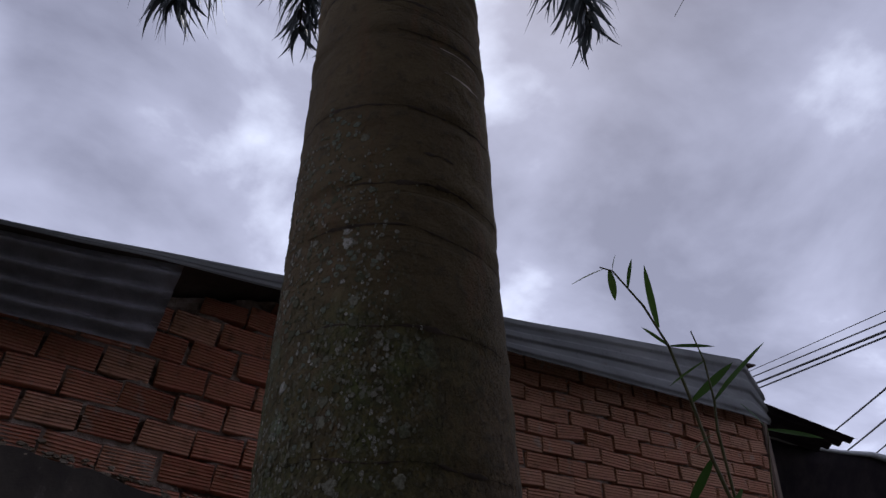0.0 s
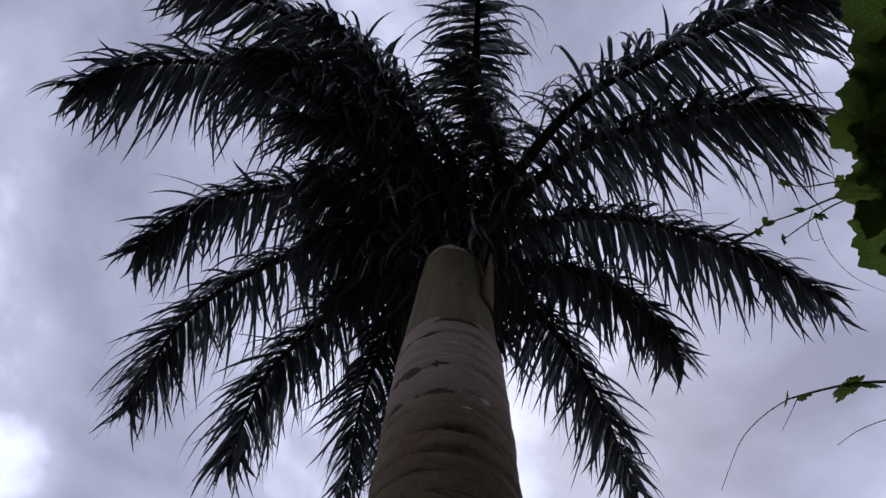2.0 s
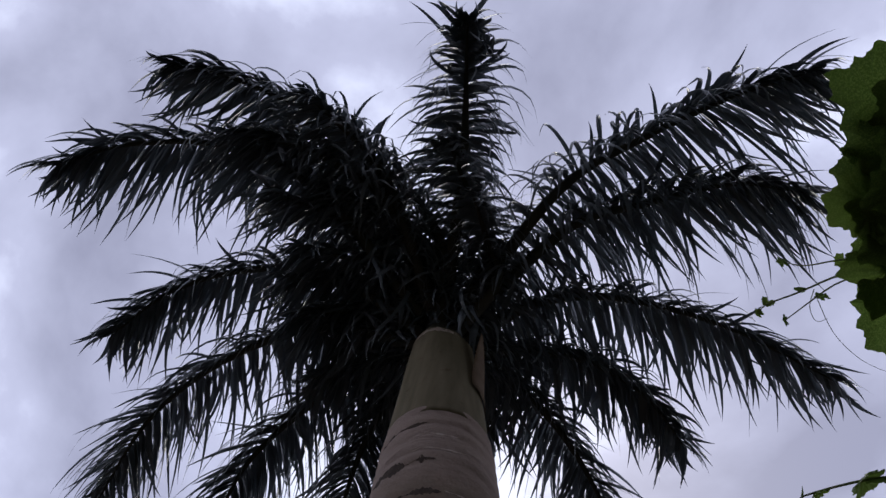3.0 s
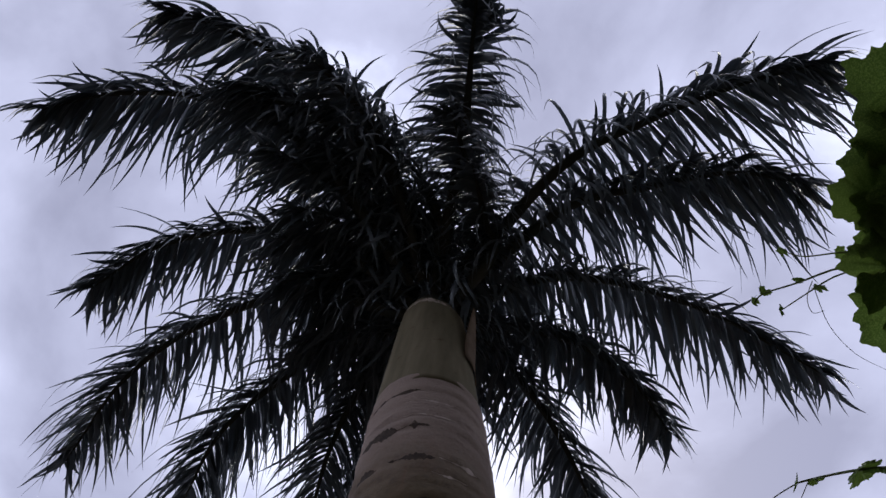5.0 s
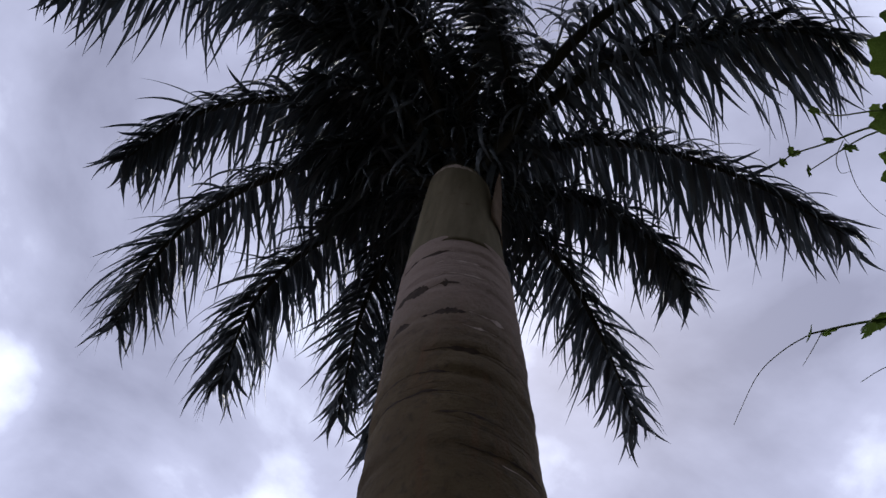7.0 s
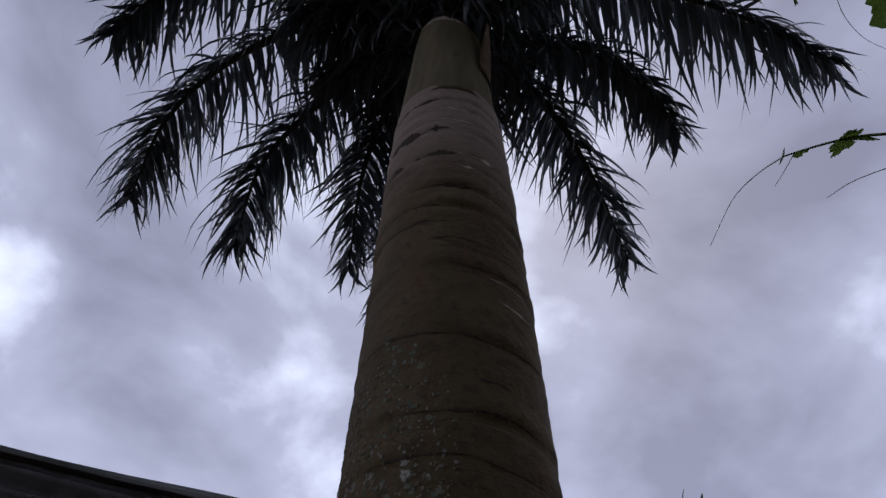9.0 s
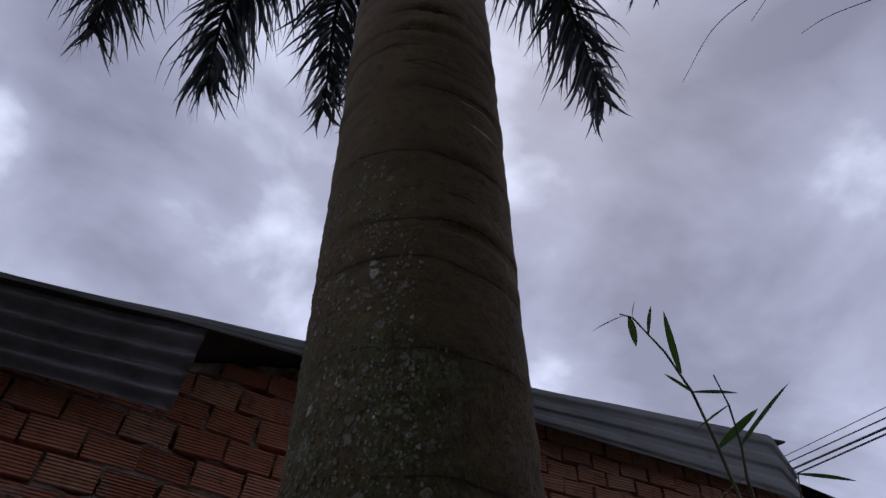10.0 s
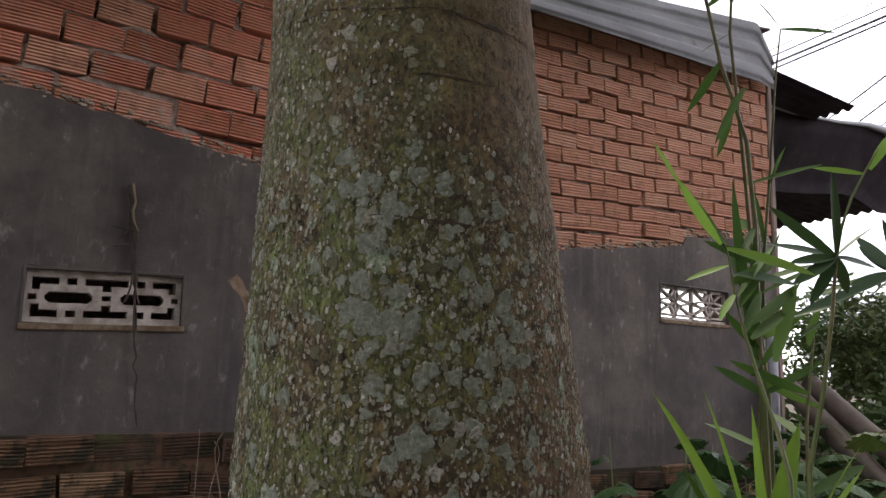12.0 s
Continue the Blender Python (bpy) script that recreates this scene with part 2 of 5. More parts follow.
def make_leaf_material(name, dark, light, rough=0.45, trans=0.12, dead=0.0, mottle=None, spec=0.28):
    m = Nodes(name, rough, spec=spec)
    base = m.mix(m.rand(), dark, light)
    base = m.mix(m.math("MULTIPLY", m.step(m.noise(14, 4), 0.55, 0.8), 0.5), base, (dark[0] * 0.7, dark[1] * 0.6, dark[2] * 0.7))
    if mottle:
        base = m.mix(m.step(m.noise(42, 5, 0.65), 0.46, 0.62), base, mottle)
        m.bump(m.noise(60, 4), 0.5, 0.004)
    if dead:
        base = m.mix(m.math("MULTIPLY", m.step(m.noise(1.6, 3), 0.60, 0.68), dead), base, (0.13, 0.09, 0.045))
    m.color(base)
    t = m.tree.nodes.new("ShaderNodeBsdfTranslucent")
    m.link(base, t.inputs["Color"])
    s = m.tree.nodes.new("ShaderNodeMixShader")
    s.inputs["Fac"].default_value = trans
    m.link(m.bsdf.outputs[0], s.inputs[1])
    m.link(t.outputs[0], s.inputs[2])
    o = [n for n in m.tree.nodes if n.type == "OUTPUT_MATERIAL"][0]
    m.link(s.outputs[0], o.inputs["Surface"])
    return m.mat


def make_brick_material(name, dirt, wash=1.0):
    m = Nodes(name, 0.9, spec=0.25)
    r = m.rand()
    c = m.ramp(r, [(0.0, (0.42, 0.160, 0.110)), (0.30, (0.58, 0.240, 0.170)), (0.7, (0.66, 0.315, 0.230)), (1.0, (0.63, 0.37, 0.27))])
    c = m.mix(0.35 * (wash - 1.0) / 0.25, c, (0.335, 0.178, 0.122))
    off = m.tree.nodes.new("ShaderNodeCombineXYZ")
    m.link(m.math("MULTIPLY", r, 37.0), off.inputs[0])
    add = m.tree.nodes.new("ShaderNodeVectorMath")
    m.link(m.pos, add.inputs[0])
    m.link(off.outputs[0], add.inputs[1])
    n = m.noise(16, 6, 0.65, add.outputs[0])
    g = m.noise(90, 5, 0.7, add.outputs[0])
    c = m.mix(m.math("MULTIPLY", m.step(n, 0.50, 0.72), dirt), c, (0.10, 0.055, 0.04))
    c = m.mix(m.math("MULTIPLY", m.step(g, 0.50, 0.70), 0.35 if wash == 1.0 else 0.5), c, (0.60, 0.40, 0.31))
    c = m.mix(m.math("MULTIPLY", m.step(m.noise(9, 4, 0.6, add.outputs[0]), 0.60, 0.70), 0.6), c, (0.37, 0.33, 0.30))
    # soot and old mortar smeared over some of the faces
    smear = m.noise(5, 7, 0.72, m.mapped((1, 1, 1), (4, 4, 4)))
    c = m.mix(m.math("MULTIPLY", m.step(smear, 0.56, 0.68), 0.6), c, (0.085, 0.06, 0.052))
    lime = m.noise(7, 7, 0.75, m.mapped((1, 1, 1.6), (9, 4, 2)))
    c = m.mix(m.math("MULTIPLY", m.step(lime, 0.56, 0.68), 0.5), c, (0.40, 0.33, 0.28))
    ochre = m.noise(3.5, 5, 0.6, m.mapped((1, 1, 1), (1, 6, 3)))
    c = m.mix(m.math("MULTIPLY", m.step(ochre, 0.50, 0.66), 0.4), c, (0.42, 0.26, 0.13))
    return m.color(c).bump(m.math("ADD", g, m.math("MULTIPLY", n, 1.5)), 0.6, 0.006).mat


def make_old_brick_material():
    m = Nodes("mossy_brick", 0.92, spec=0.2)
    r = m.rand()
    c = m.ramp(r, [(0.0, (0.035, 0.024, 0.017)), (0.4, (0.085, 0.048, 0.032)), (0.7, (0.16, 0.090, 0.052)), (1.0, (0.40, 0.28, 0.17))])
    n = m.noise(11, 6, 0.7)
    c = m.mix(m.math("MULTIPLY", m.step(n, 0.46, 0.60), 0.9), c, (0.026, 0.024, 0.016))
    c = m.mix(m.math("MULTIPLY", m.step(m.noise(6, 5), 0.55, 0.7), 0.7), c, (0.07, 0.085, 0.03))
    return m.color(c).bump(n, 0.5, 0.006).mat


def make_plaster_material():
    m = Nodes("cement_render", 0.9, spec=0.25)
    n = m.noise(1.7, 8, 0.66)
    f = m.noise(60, 6, 0.68)
    c = m.ramp(n, [(0.30, (0.036, 0.031, 0.032)), (0.46, (0.067, 0.056, 0.050)), (0.60, (0.106, 0.091, 0.076)), (0.78, (0.152, 0.133, 0.111))])
    # water runs: dark trails and pale washed streaks, down the wall
    run = m.noise(4, 7, 0.7, m.mapped((1.5, 1.0, 0.16), (5, 0, 3)))
    c = m.mix(m.math("MULTIPLY", m.step(run, 0.50, 0.68), 0.5), c, (0.040, 0.034, 0.034))
    wash = m.noise(13, 7, 0.7, m.mapped((1.6, 1.0, 0.13), (1, 0, 8)))
    patch = m.step(m.noise(2.4, 4, 0.6, m.mapped((1, 1, 1), (8, 2, 1))), 0.40, 0.60)
    c = m.mix(m.math("MULTIPLY", m.math("MULTIPLY", m.step(wash, 0.52, 0.66), patch), 0.15), c, (0.25, 0.226, 0.20))
    # violet-grey damp in broad patches
    damp = m.noise(0.9, 5, 0.6, m.mapped((1, 1, 0.7), (3, 0, 1)))
    c = m.mix(m.math("MULTIPLY", m.step(damp, 0.44, 0.62), 0.3), c, (0.070, 0.058, 0.066))
    # scuffed lime bloom
    scuff = m.noise(22, 8, 0.75, m.mapped((1.0, 1.0, 0.5), (3, 3, 3)))
    c = m.mix(m.math("MULTIPLY", m.math("MULTIPLY", m.step(scuff, 0.56, 0.68), m.step(n, 0.40, 0.58)), 0.6), c, (0.24, 0.22, 0.20))
    c = m.mix(m.math("MULTIPLY", m.step(f, 0.52, 0.75), 0.4), c, (0.06, 0.052, 0.048))
    return m.color(c).bump(m.math("ADD", f, m.math("MULTIPLY", n, 3.0)), 0.4, 0.007).mat


def make_simple(name, base, var, scale, rough=0.85, metal=0.0, bump=0.3, spec=0.3):
    m = Nodes(name, rough, metal, spec)
    n = m.noise(scale, 6, 0.62)
    f = m.noise(scale * 9, 5, 0.6)
    c = m.mix(m.step(n, 0.35, 0.7), base, var)
    c = m.mix(m.math("MULTIPLY", m.step(f, 0.5, 0.75), 0.35), c, tuple(v * 0.6 for v in base))
    return m.color(c).bump(f, bump, 0.004).mat


def make_sheet_material():
    m = Nodes("weathered_zinc", 0.62, 0.12, 0.4)
    n = m.noise(3.0, 6, 0.6, m.mapped((0.5, 1, 2.0)))
    f = m.noise(30, 6, 0.65)
    c = m.ramp(n, [(0.3, (0.20, 0.205, 0.21)), (0.6, (0.33, 0.335, 0.34)), (0.8, (0.42, 0.42, 0.42))])
    c = m.mix(m.math("MULTIPLY", m.step(m.noise(5, 5, 0.65), 0.62, 0.72), 0.6), c, (0.15, 0.085, 0.05))
    c = m.mix(m.math("MULTIPLY", m.step(f, 0.55, 0.75), 0.4), c, (0.10, 0.10, 0.11))
    return m.color(c).rough(n, 0.5, 0.75).bump(f, 0.15, 0.003).mat


M_TRUNK = make_trunk_material()
M_LICHEN = make_lichen_material()
M_PATCH = make_simple("blue_green_lichen", (0.165, 0.183, 0.130), (0.325, 0.345, 0.278), 160, 0.95, bump=1.0)
M_SHAFT = make_crownshaft_material()
M_LEAFLET = make_leaf_material("palm_leaflet", (0.060, 0.076, 0.086), (0.115, 0.132, 0.144), 0.32, 0.12, 0.2, spec=0.45)
M_SCAR = make_simple("leaf_scar", (0.042, 0.029, 0.020), (0.072, 0.050, 0.033), 40, 0.9)
M_FLAKE = make_simple("pale_bark_flake", (0.40, 0.32, 0.26), (0.20, 0.15, 0.11), 60, 0.9)
M_FIBRE = make_simple("dry_fibre", (0.56, 0.46, 0.39), (0.38, 0.30, 0.25), 40, 0.85)
M_TORN = make_simple("torn_sheath", (0.33, 0.24, 0.165), (0.24, 0.17, 0.11), 12, 0.7)
M_RACHIS = make_simple("palm_rachis", (0.030, 0.032, 0.020), (0.050, 0.042, 0.026), 8, 0.6)
M_BRICK = make_brick_material("hollow_brick", 0.6)
M_BRICK_PALE = make_brick_material("pale_hollow_brick", 0.65, 1.45)
M_OLDBRICK = make_old_brick_material()
M_MORTAR = make_simple("lime_mortar", (0.21, 0.16, 0.135), (0.38, 0.305, 0.262), 22, 0.95, bump=0.9)
# dark face of the unseen wall added to hold back skylight
M_SHADEWALL = make_simple("shading_wall", (0.09, 0.085, 0.07), (0.06, 0.06, 0.045), 1.5, 0.95)
M_PLASTER = make_plaster_material()
M_SHEET = make_sheet_material()
M_OLDZINC = make_simple("oxidised_zinc", (0.50, 0.50, 0.545), (0.33, 0.325, 0.35), 9, 0.7, 0.0, 0.4)
M_DARKSHEET = make_simple("dark_sheet", (0.034, 0.028, 0.032), (0.058, 0.046, 0.048), 4, 0.92, 0.0, 0.3, 0.1)
# roof zinc with the shadow under the eave put into its colour
M_SHADEZINC = make_simple("shaded_zinc", (0.075, 0.060, 0.055), (0.12, 0.098, 0.09), 4, 0.9, 0.0, 0.3, 0.15)
M_CRUMB = make_simple("sandy_crumb", (0.22, 0.175, 0.135), (0.33, 0.27, 0.21), 30, 0.95)
M_VENT = make_simple("painted_vent_block", (0.46, 0.41, 0.365), (0.22, 0.185, 0.155), 17, 0.9)
M_VENTDIRT = make_simple("rusty_vent_edge", (0.10, 0.062, 0.036), (0.20, 0.15, 0.10), 30, 0.9)
M_EARTH = make_simple("damp_soil", (0.055, 0.044, 0.032), (0.095, 0.077, 0.055), 2.5, 0.95)
M_PIPE = make_simple("weathered_pipe", (0.155, 0.122, 0.095), (0.24, 0.20, 0.165), 5, 0.6)
M_PVC = make_simple("grey_pvc", (0.22, 0.22, 0.24), (0.16, 0.16, 0.17), 4, 0.4)
M_POST = make_simple("concrete_post", (0.20, 0.145, 0.115), (0.13, 0.10, 0.085), 6, 0.92)
M_CABLE = make_simple("cable_sheath", (0.015, 0.015, 0.017), (0.02, 0.02, 0.022), 3, 0.6, bump=0.0)
M_BAMBOO = make_leaf_material("bamboo_leaf", (0.036, 0.085, 0.017), (0.082, 0.148, 0.034), 0.6, 0.35)
M_DARKBAMBOO = make_leaf_material("dark_bamboo_leaf", (0.018, 0.046, 0.016), (0.036, 0.072, 0.024), 0.45, 0.15)
M_YOUNG = make_leaf_material("young_leaf", (0.105, 0.20, 0.030), (0.17, 0.28, 0.05), 0.5, 0.4)
M_CANE = make_simple("bamboo_cane", (0.085, 0.11, 0.035), (0.15, 0.12, 0.06), 10, 0.5)
M_VINE = make_leaf_material("vine_leaf", (0.052, 0.095, 0.016), (0.10, 0.155, 0.026), 0.5, 0.45, 0.0, (0.13, 0.19, 0.04))
M_VINESTEM = make_simple("vine_stem", (0.12, 0.16, 0.06), (0.15, 0.14, 0.07), 20, 0.6)
M_WEED = make_leaf_material("weed_leaf", (0.025, 0.06, 0.018), (0.05, 0.095, 0.03), 0.5, 0.2)
M_BUSH = make_leaf_material("bush_leaf", (0.022, 0.048, 0.012), (0.060, 0.088, 0.024), 0.5, 0.2)
M_DARKTWIG = make_simple("dark_creeper", (0.035, 0.028, 0.022), (0.06, 0.045, 0.035), 12, 0.9)
M_TWIG = make_simple("dry_twig", (0.16, 0.12, 0.08), (0.22, 0.17, 0.12), 12, 0.9)


# ---- mesh helpers ----
def mesh_of(bm, name, material, smooth=False):
    me = bpy.data.meshes.new(name)
    bm.to_mesh(me)
    bm.free()
    me.materials.append(material)
    if smooth:
        for p in me.polygons:
            p.use_smooth = True
    return me


def adopt(ob, parent):
    ob.parent = parent
    w = Matrix.Translation(parent.location) if parent.parent is None else Matrix.Identity(4)
    ob.matrix_parent_inverse = w.inverted()
    return ob


def part(name, bm, material, parent=None, label="", smooth=False, kind=""):
    ob = new(name, mesh_of(bm, name, material, smooth) if isinstance(bm, bmesh.types.BMesh) else bm)
    if parent:
        adopt(ob, parent)
    return tagged(ob, label=label, kind=kind)


def empty(name, at, label, category, group="", kind=""):
    ob = new(name)
    ob.location = at
    return tagged(ob, label, category, group, kind)


def box(bm, lo, hi):
    vs = [bm.verts.new((x, y, z)) for z in (lo[2], hi[2]) for y in (lo[1], hi[1]) for x in (lo[0], hi[0])]
    for f in ((0, 2, 3, 1), (4, 5, 7, 6), (0, 1, 5, 4), (2, 6, 7, 3), (0, 4, 6, 2), (1, 3, 7, 5)):
        bm.faces.new([vs[i] for i in f])
    return vs


def tube(bm, pts, radii, seg=8, cap=True):
    """A swept round bar through pts."""
    pts = [Vector(p) for p in pts]
    if isinstance(radii, (int, float)):
        radii = [radii] * len(pts)
    rings, side = [], None
    for i, p in enumerate(pts):
        t = (pts[min(i + 1, len(pts) - 1)] - pts[max(i - 1, 0)]).normalized()
        if side is None:
            side = t.orthogonal().normalized()
        side = (side - t * side.dot(t)).normalized()
        b = t.cross(side)
        rings.append([bm.verts.new(p + (side * math.cos(a) + b * math.sin(a)) * radii[i]) for a in (2 * math.pi * k / seg for k in range(seg))])
    for a, b in zip(rings, rings[1:]):
        for k in range(seg):
            bm.faces.new((a[k], a[(k + 1) % seg], b[(k + 1) % seg], b[k]))
    if cap:
        bm.faces.new(list(reversed(rings[0])))
        bm.faces.new(rings[-1])


def curve_pts(ctrl, n):
    """Points along a Bezier curve of three or four control points."""
    ctrl = [Vector(c) for c in ctrl]
    res = []
    for i in range(n + 1):
        t, q = i / n, list(ctrl)
        while len(q) > 1:
            q = [a.lerp(b, t) for a, b in zip(q, q[1:])]
        res.append(q[0])
    return res


def holed_slab(bm, x0, x1, z0, top, y0, y1, holes, nx=24):
    """An upright slab with a sloping top and rectangular openings (xa, xb, za, zb)."""
    xs = sorted({x0, x1, *(x0 + (x1 - x0) * i / nx for i in range(1, nx)), *(h[0] for h in holes), *(h[1] for h in holes)})
    zs = sorted({z0, *(h[2] for h in holes), *(h[3] for h in holes)}) + [None]

    def pt(i, k, y):
        z = top(xs[i]) if zs[k] is None else zs[k]
        return (xs[i], y, z)

    def solid(i, k):
        if not (0 <= i < len(xs) - 1 and 0 <= k < len(zs) - 1):
            return False
        cx = (xs[i] + xs[i + 1]) / 2
        za = zs[k]
        zb = zs[k + 1] if zs[k + 1] is not None else 1e9
        return not any(h[0] < cx < h[1] and h[2] <= za and zb <= h[3] for h in holes)

    cache = {}

    def v(i, k, y):
        if (i, k, y) not in cache:
            cache[i, k, y] = bm.verts.new(pt(i, k, y))
        return cache[i, k, y]

    for i in range(len(xs) - 1):
        for k in range(len(zs) - 1):
            if not solid(i, k):
                continue
            bm.faces.new((v(i, k, y0), v(i + 1, k, y0), v(i + 1, k + 1, y0), v(i, k + 1, y0)))
            bm.faces.new((v(i, k, y1), v(i, k + 1, y1), v(i + 1, k + 1, y1), v(i + 1, k, y1)))
            if not solid(i - 1, k):
                bm.faces.new((v(i, k, y0), v(i, k + 1, y0), v(i, k + 1, y1), v(i, k, y1)))
            if not solid(i + 1, k):
                bm.faces.new((v(i + 1, k, y0), v(i + 1, k, y1), v(i + 1, k + 1, y1), v(i + 1, k + 1, y0)))
            if not solid(i, k - 1):
                bm.faces.new((v(i, k, y0), v(i, k, y1), v(i + 1, k, y1), v(i + 1, k, y0)))
            if not solid(i, k + 1):
                bm.faces.new((v(i, k + 1, y0), v(i + 1, k + 1, y0), v(i + 1, k + 1, y1), v(i, k + 1, y1)))


def table(pairs):
    xs, ys = zip(*pairs)
    return lambda x: float(np.interp(x, xs, ys))


# ---- ground ----
def build_ground():
    bm = bmesh.new()
    n, far = 48, 400.0
    coords = [math.copysign(abs(u) ** 3 * far, u) for u in np.linspace(-1, 1, n)]
    grid = [[bm.verts.new((x + 1, y, 0.04 * noise.noise((x * 0.6, y * 0.6, 0)) - 0.02)) for x in coords] for y in coords]
    for j in range(n - 1):
        for i in range(n - 1):
            bm.faces.new((grid[j][i], grid[j][i + 1], grid[j + 1][i + 1], grid[j + 1][i]))
    tagged(part("ground", bm, M_EARTH), "damp dark soil round the palm and the wall", "ground", kind="structure")


build_ground()

# ---- the brick outbuilding ----
X0, X1 = -1.7, 4.07
SPLIT = 1.45  # old and newer brickwork meet here, behind the palm
ROOF = [(-1.7, 2.66), (-0.25, 2.83), (0.0, 2.86), (0.2, 2.894), (0.74, 3.05), (1.87, 3.185), (3.87, 3.60), (5.4, 3.86)]
roof_z = table(ROOF)
EDGE_Y = table([(-1.7, -0.31), (-0.25, -0.30), (0.2, -0.278), (0.74, -0.15), (1.87, -0.21), (3.87, -0.05), (5.4, -0.05)])
VENT_L = (0.095, 0.575, 1.475, 1.655)
VENT_R = (3.0, 3.57, 1.67, 1.865)
plaster_edge = table([(-1.7, 2.36), (-0.05, 2.23), (0.11, 2.215), (0.28, 2.20), (0.47, 2.16), (0.63, 2.14), (0.81, 2.10), (1.5, 2.0), (2.2, 1.955),
                      (2.32, 1.97), (2.85, 2.04), (3.20, 2.09), (3.22, 2.15), (3.7, 2.2), (4.1, 2.22)])


def wall_top(x):
    return roof_z(x) - 0.035


def build_walls():
    bm = bmesh.new()
    holed_slab(bm, X0, X1, 0.0, wall_top, 0.051, 0.12, [VENT_L, VENT_R])
    front = part("wall_front", bm, M_MORTAR)
    tagged(front, "hollow-brick wall in grey mortar, half rendered in cement", "wall", kind="structure")
    bm = bmesh.new()
    edge = lambda x: plaster_edge(x) + 0.016 * noise.noise((x * 7, 0.3, 0)) + 0.008 * noise.noise((x * 31, 4.3, 0))
    holed_slab(bm, X0, X1, 0.3, edge, -0.008, 0.049, [VENT_L, VENT_R], nx=150)
    part("cement_render", bm, M_PLASTER, front, "stained grey cement render with a ragged upper edge")
    # rest of the shell
    bm = bmesh.new()
    box(bm, (X0, 0.125, 0), (X0 + 0.1, 3.9, 2.6))
    tagged(part("wall_west", bm, M_MORTAR), "plain cement wall closing the shed", "wall", kind="structure")
    bm = bmesh.new()
    box(bm, (X0, 3.91, 0), (X1, 4.0, 2.6))
    tagged(part("wall_north", bm, M_MORTAR), "plain cement wall at the back of the shed", "wall", kind="structure")
    bm = bmesh.new()
    box(bm, (2.3, 0.125, 0), (2.4, 3.9, 2.9))
    tagged(part("wall_inner", bm, M_MORTAR), "plain cement partition wall inside the shed", "wall", kind="structure")
    bm = bmesh.new()
    box(bm, (X1 - 0.1, 0.125, 0), (X1, 3.9, 1.45))
    tagged(part("wall_east", bm, M_MORTAR), "low cement wall under an open side", "wall", kind="structure")
    # corner post
    bm = bmesh.new()
    box(bm, (4.03, -0.012, 0), (4.075, 0.124, 3.30))
    bmesh.ops.bevel(bm, geom=bm.edges[:], offset=0.008, segments=1, affect="EDGES")
    tagged(part("corner_post", bm, M_POST), "weathered concrete post at the corner of the brick wall", "post", kind="structure")

    # plain wall behind the camera, never seen, added to block skylight from the south
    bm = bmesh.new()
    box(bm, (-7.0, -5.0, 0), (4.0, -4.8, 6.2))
    tagged(part("shade_wall_south", bm, M_SHADEWALL), "unseen plain dark wall added to shade the yard", "wall", kind="structure")


build_walls()


def build_roof():
    roof = empty("roof", (1.5, 0, 3.1), "dark corrugated metal roof with a drooping front edge", "roof", kind="structure")
    # main sheet, running back over the shed
    bm = bmesh.new()
    xs = np.linspace(-1.7, 4.03, 142)
    rows = []
    for y in (None, 1.3, 2.6, 4.2):
        rows.append([bm.verts.new((x, EDGE_Y(x) if y is None else y, roof_z(x) - 0.004 + (0.008 * math.sin(x * 2 * math.pi / 0.15) if y else 0.0))) for x in xs])
    for a, b in zip(rows, rows[1:]):
        for i in range(len(xs) - 1):
            bm.faces.new((a[i], a[i + 1], b[i + 1], b[i]))
    ext = bmesh.ops.extrude_face_region(bm, geom=bm.faces[:])
    for v in ext["geom"]:
        if isinstance(v, bmesh.types.BMVert):
            v.co.z -= 0.012
    # underside coloured darker than the front sheet to paint the overhang's shade
    part("roof_sheet", bm, M_SHADEZINC, roof)
    # drooping front sheet: level on the west, folded down to the east
    lip = table([(-1.7, 0.02), (-0.1, 0.022), (0.2, 0.03), (0.74, 0.072), (1.87, 0.178), (3.87, 0.40), (3.9, 0.36), (4.02, 0.20)])
    top = table([(-1.7, 2.665), (-0.25, 2.825), (0.0, 2.86), (0.2, 2.894), (0.74, 3.05), (1.87, 3.185), (3.87, 3.60), (3.90, 3.55), (3.97, 3.46), (4.02, 3.39)])
    bm = bmesh.new()
    xs = np.linspace(-1.7, 4.02, 120)
    grid = []
    for x in xs:
        L, col = lip(x), []
        for k in range(41):
            s = k / 40
            wave = 0.007 * max(-1.0, min(1.0, 4.0 * math.sin(s * 2 * math.pi * 2.6 + 0.5))) * min(1, L / 0.15)
            sag = 0.006 * noise.noise((x * 2.2, s, 0))
            col.append(bm.verts.new((x, EDGE_Y(x) - 0.012 - wave - 0.05 * s * L, top(x) + 0.004 - s * L + sag)))
        grid.append(col)
    for a, b in zip(grid, grid[1:]):
        for k in range(40):
            bm.faces.new((a[k], a[k + 1], b[k + 1], b[k]))
    bmesh.ops.solidify(bm, geom=bm.faces[:], thickness=0.003)
    part("front_sheet", bm, M_SHEET, roof, "weathered grey zinc sheet folded over the eave", smooth=True)
    # purlins under the sheet
    for y in (0.6, 2.0, 3.4):
        bm = bmesh.new()
        p = [(x, y, roof_z(x) - 0.04) for x in np.linspace(-1.6, 4.0, 8)]
        tube(bm, p, 0.035, 6)
        part("purlin", bm, M_TWIG, roof)


build_roof()


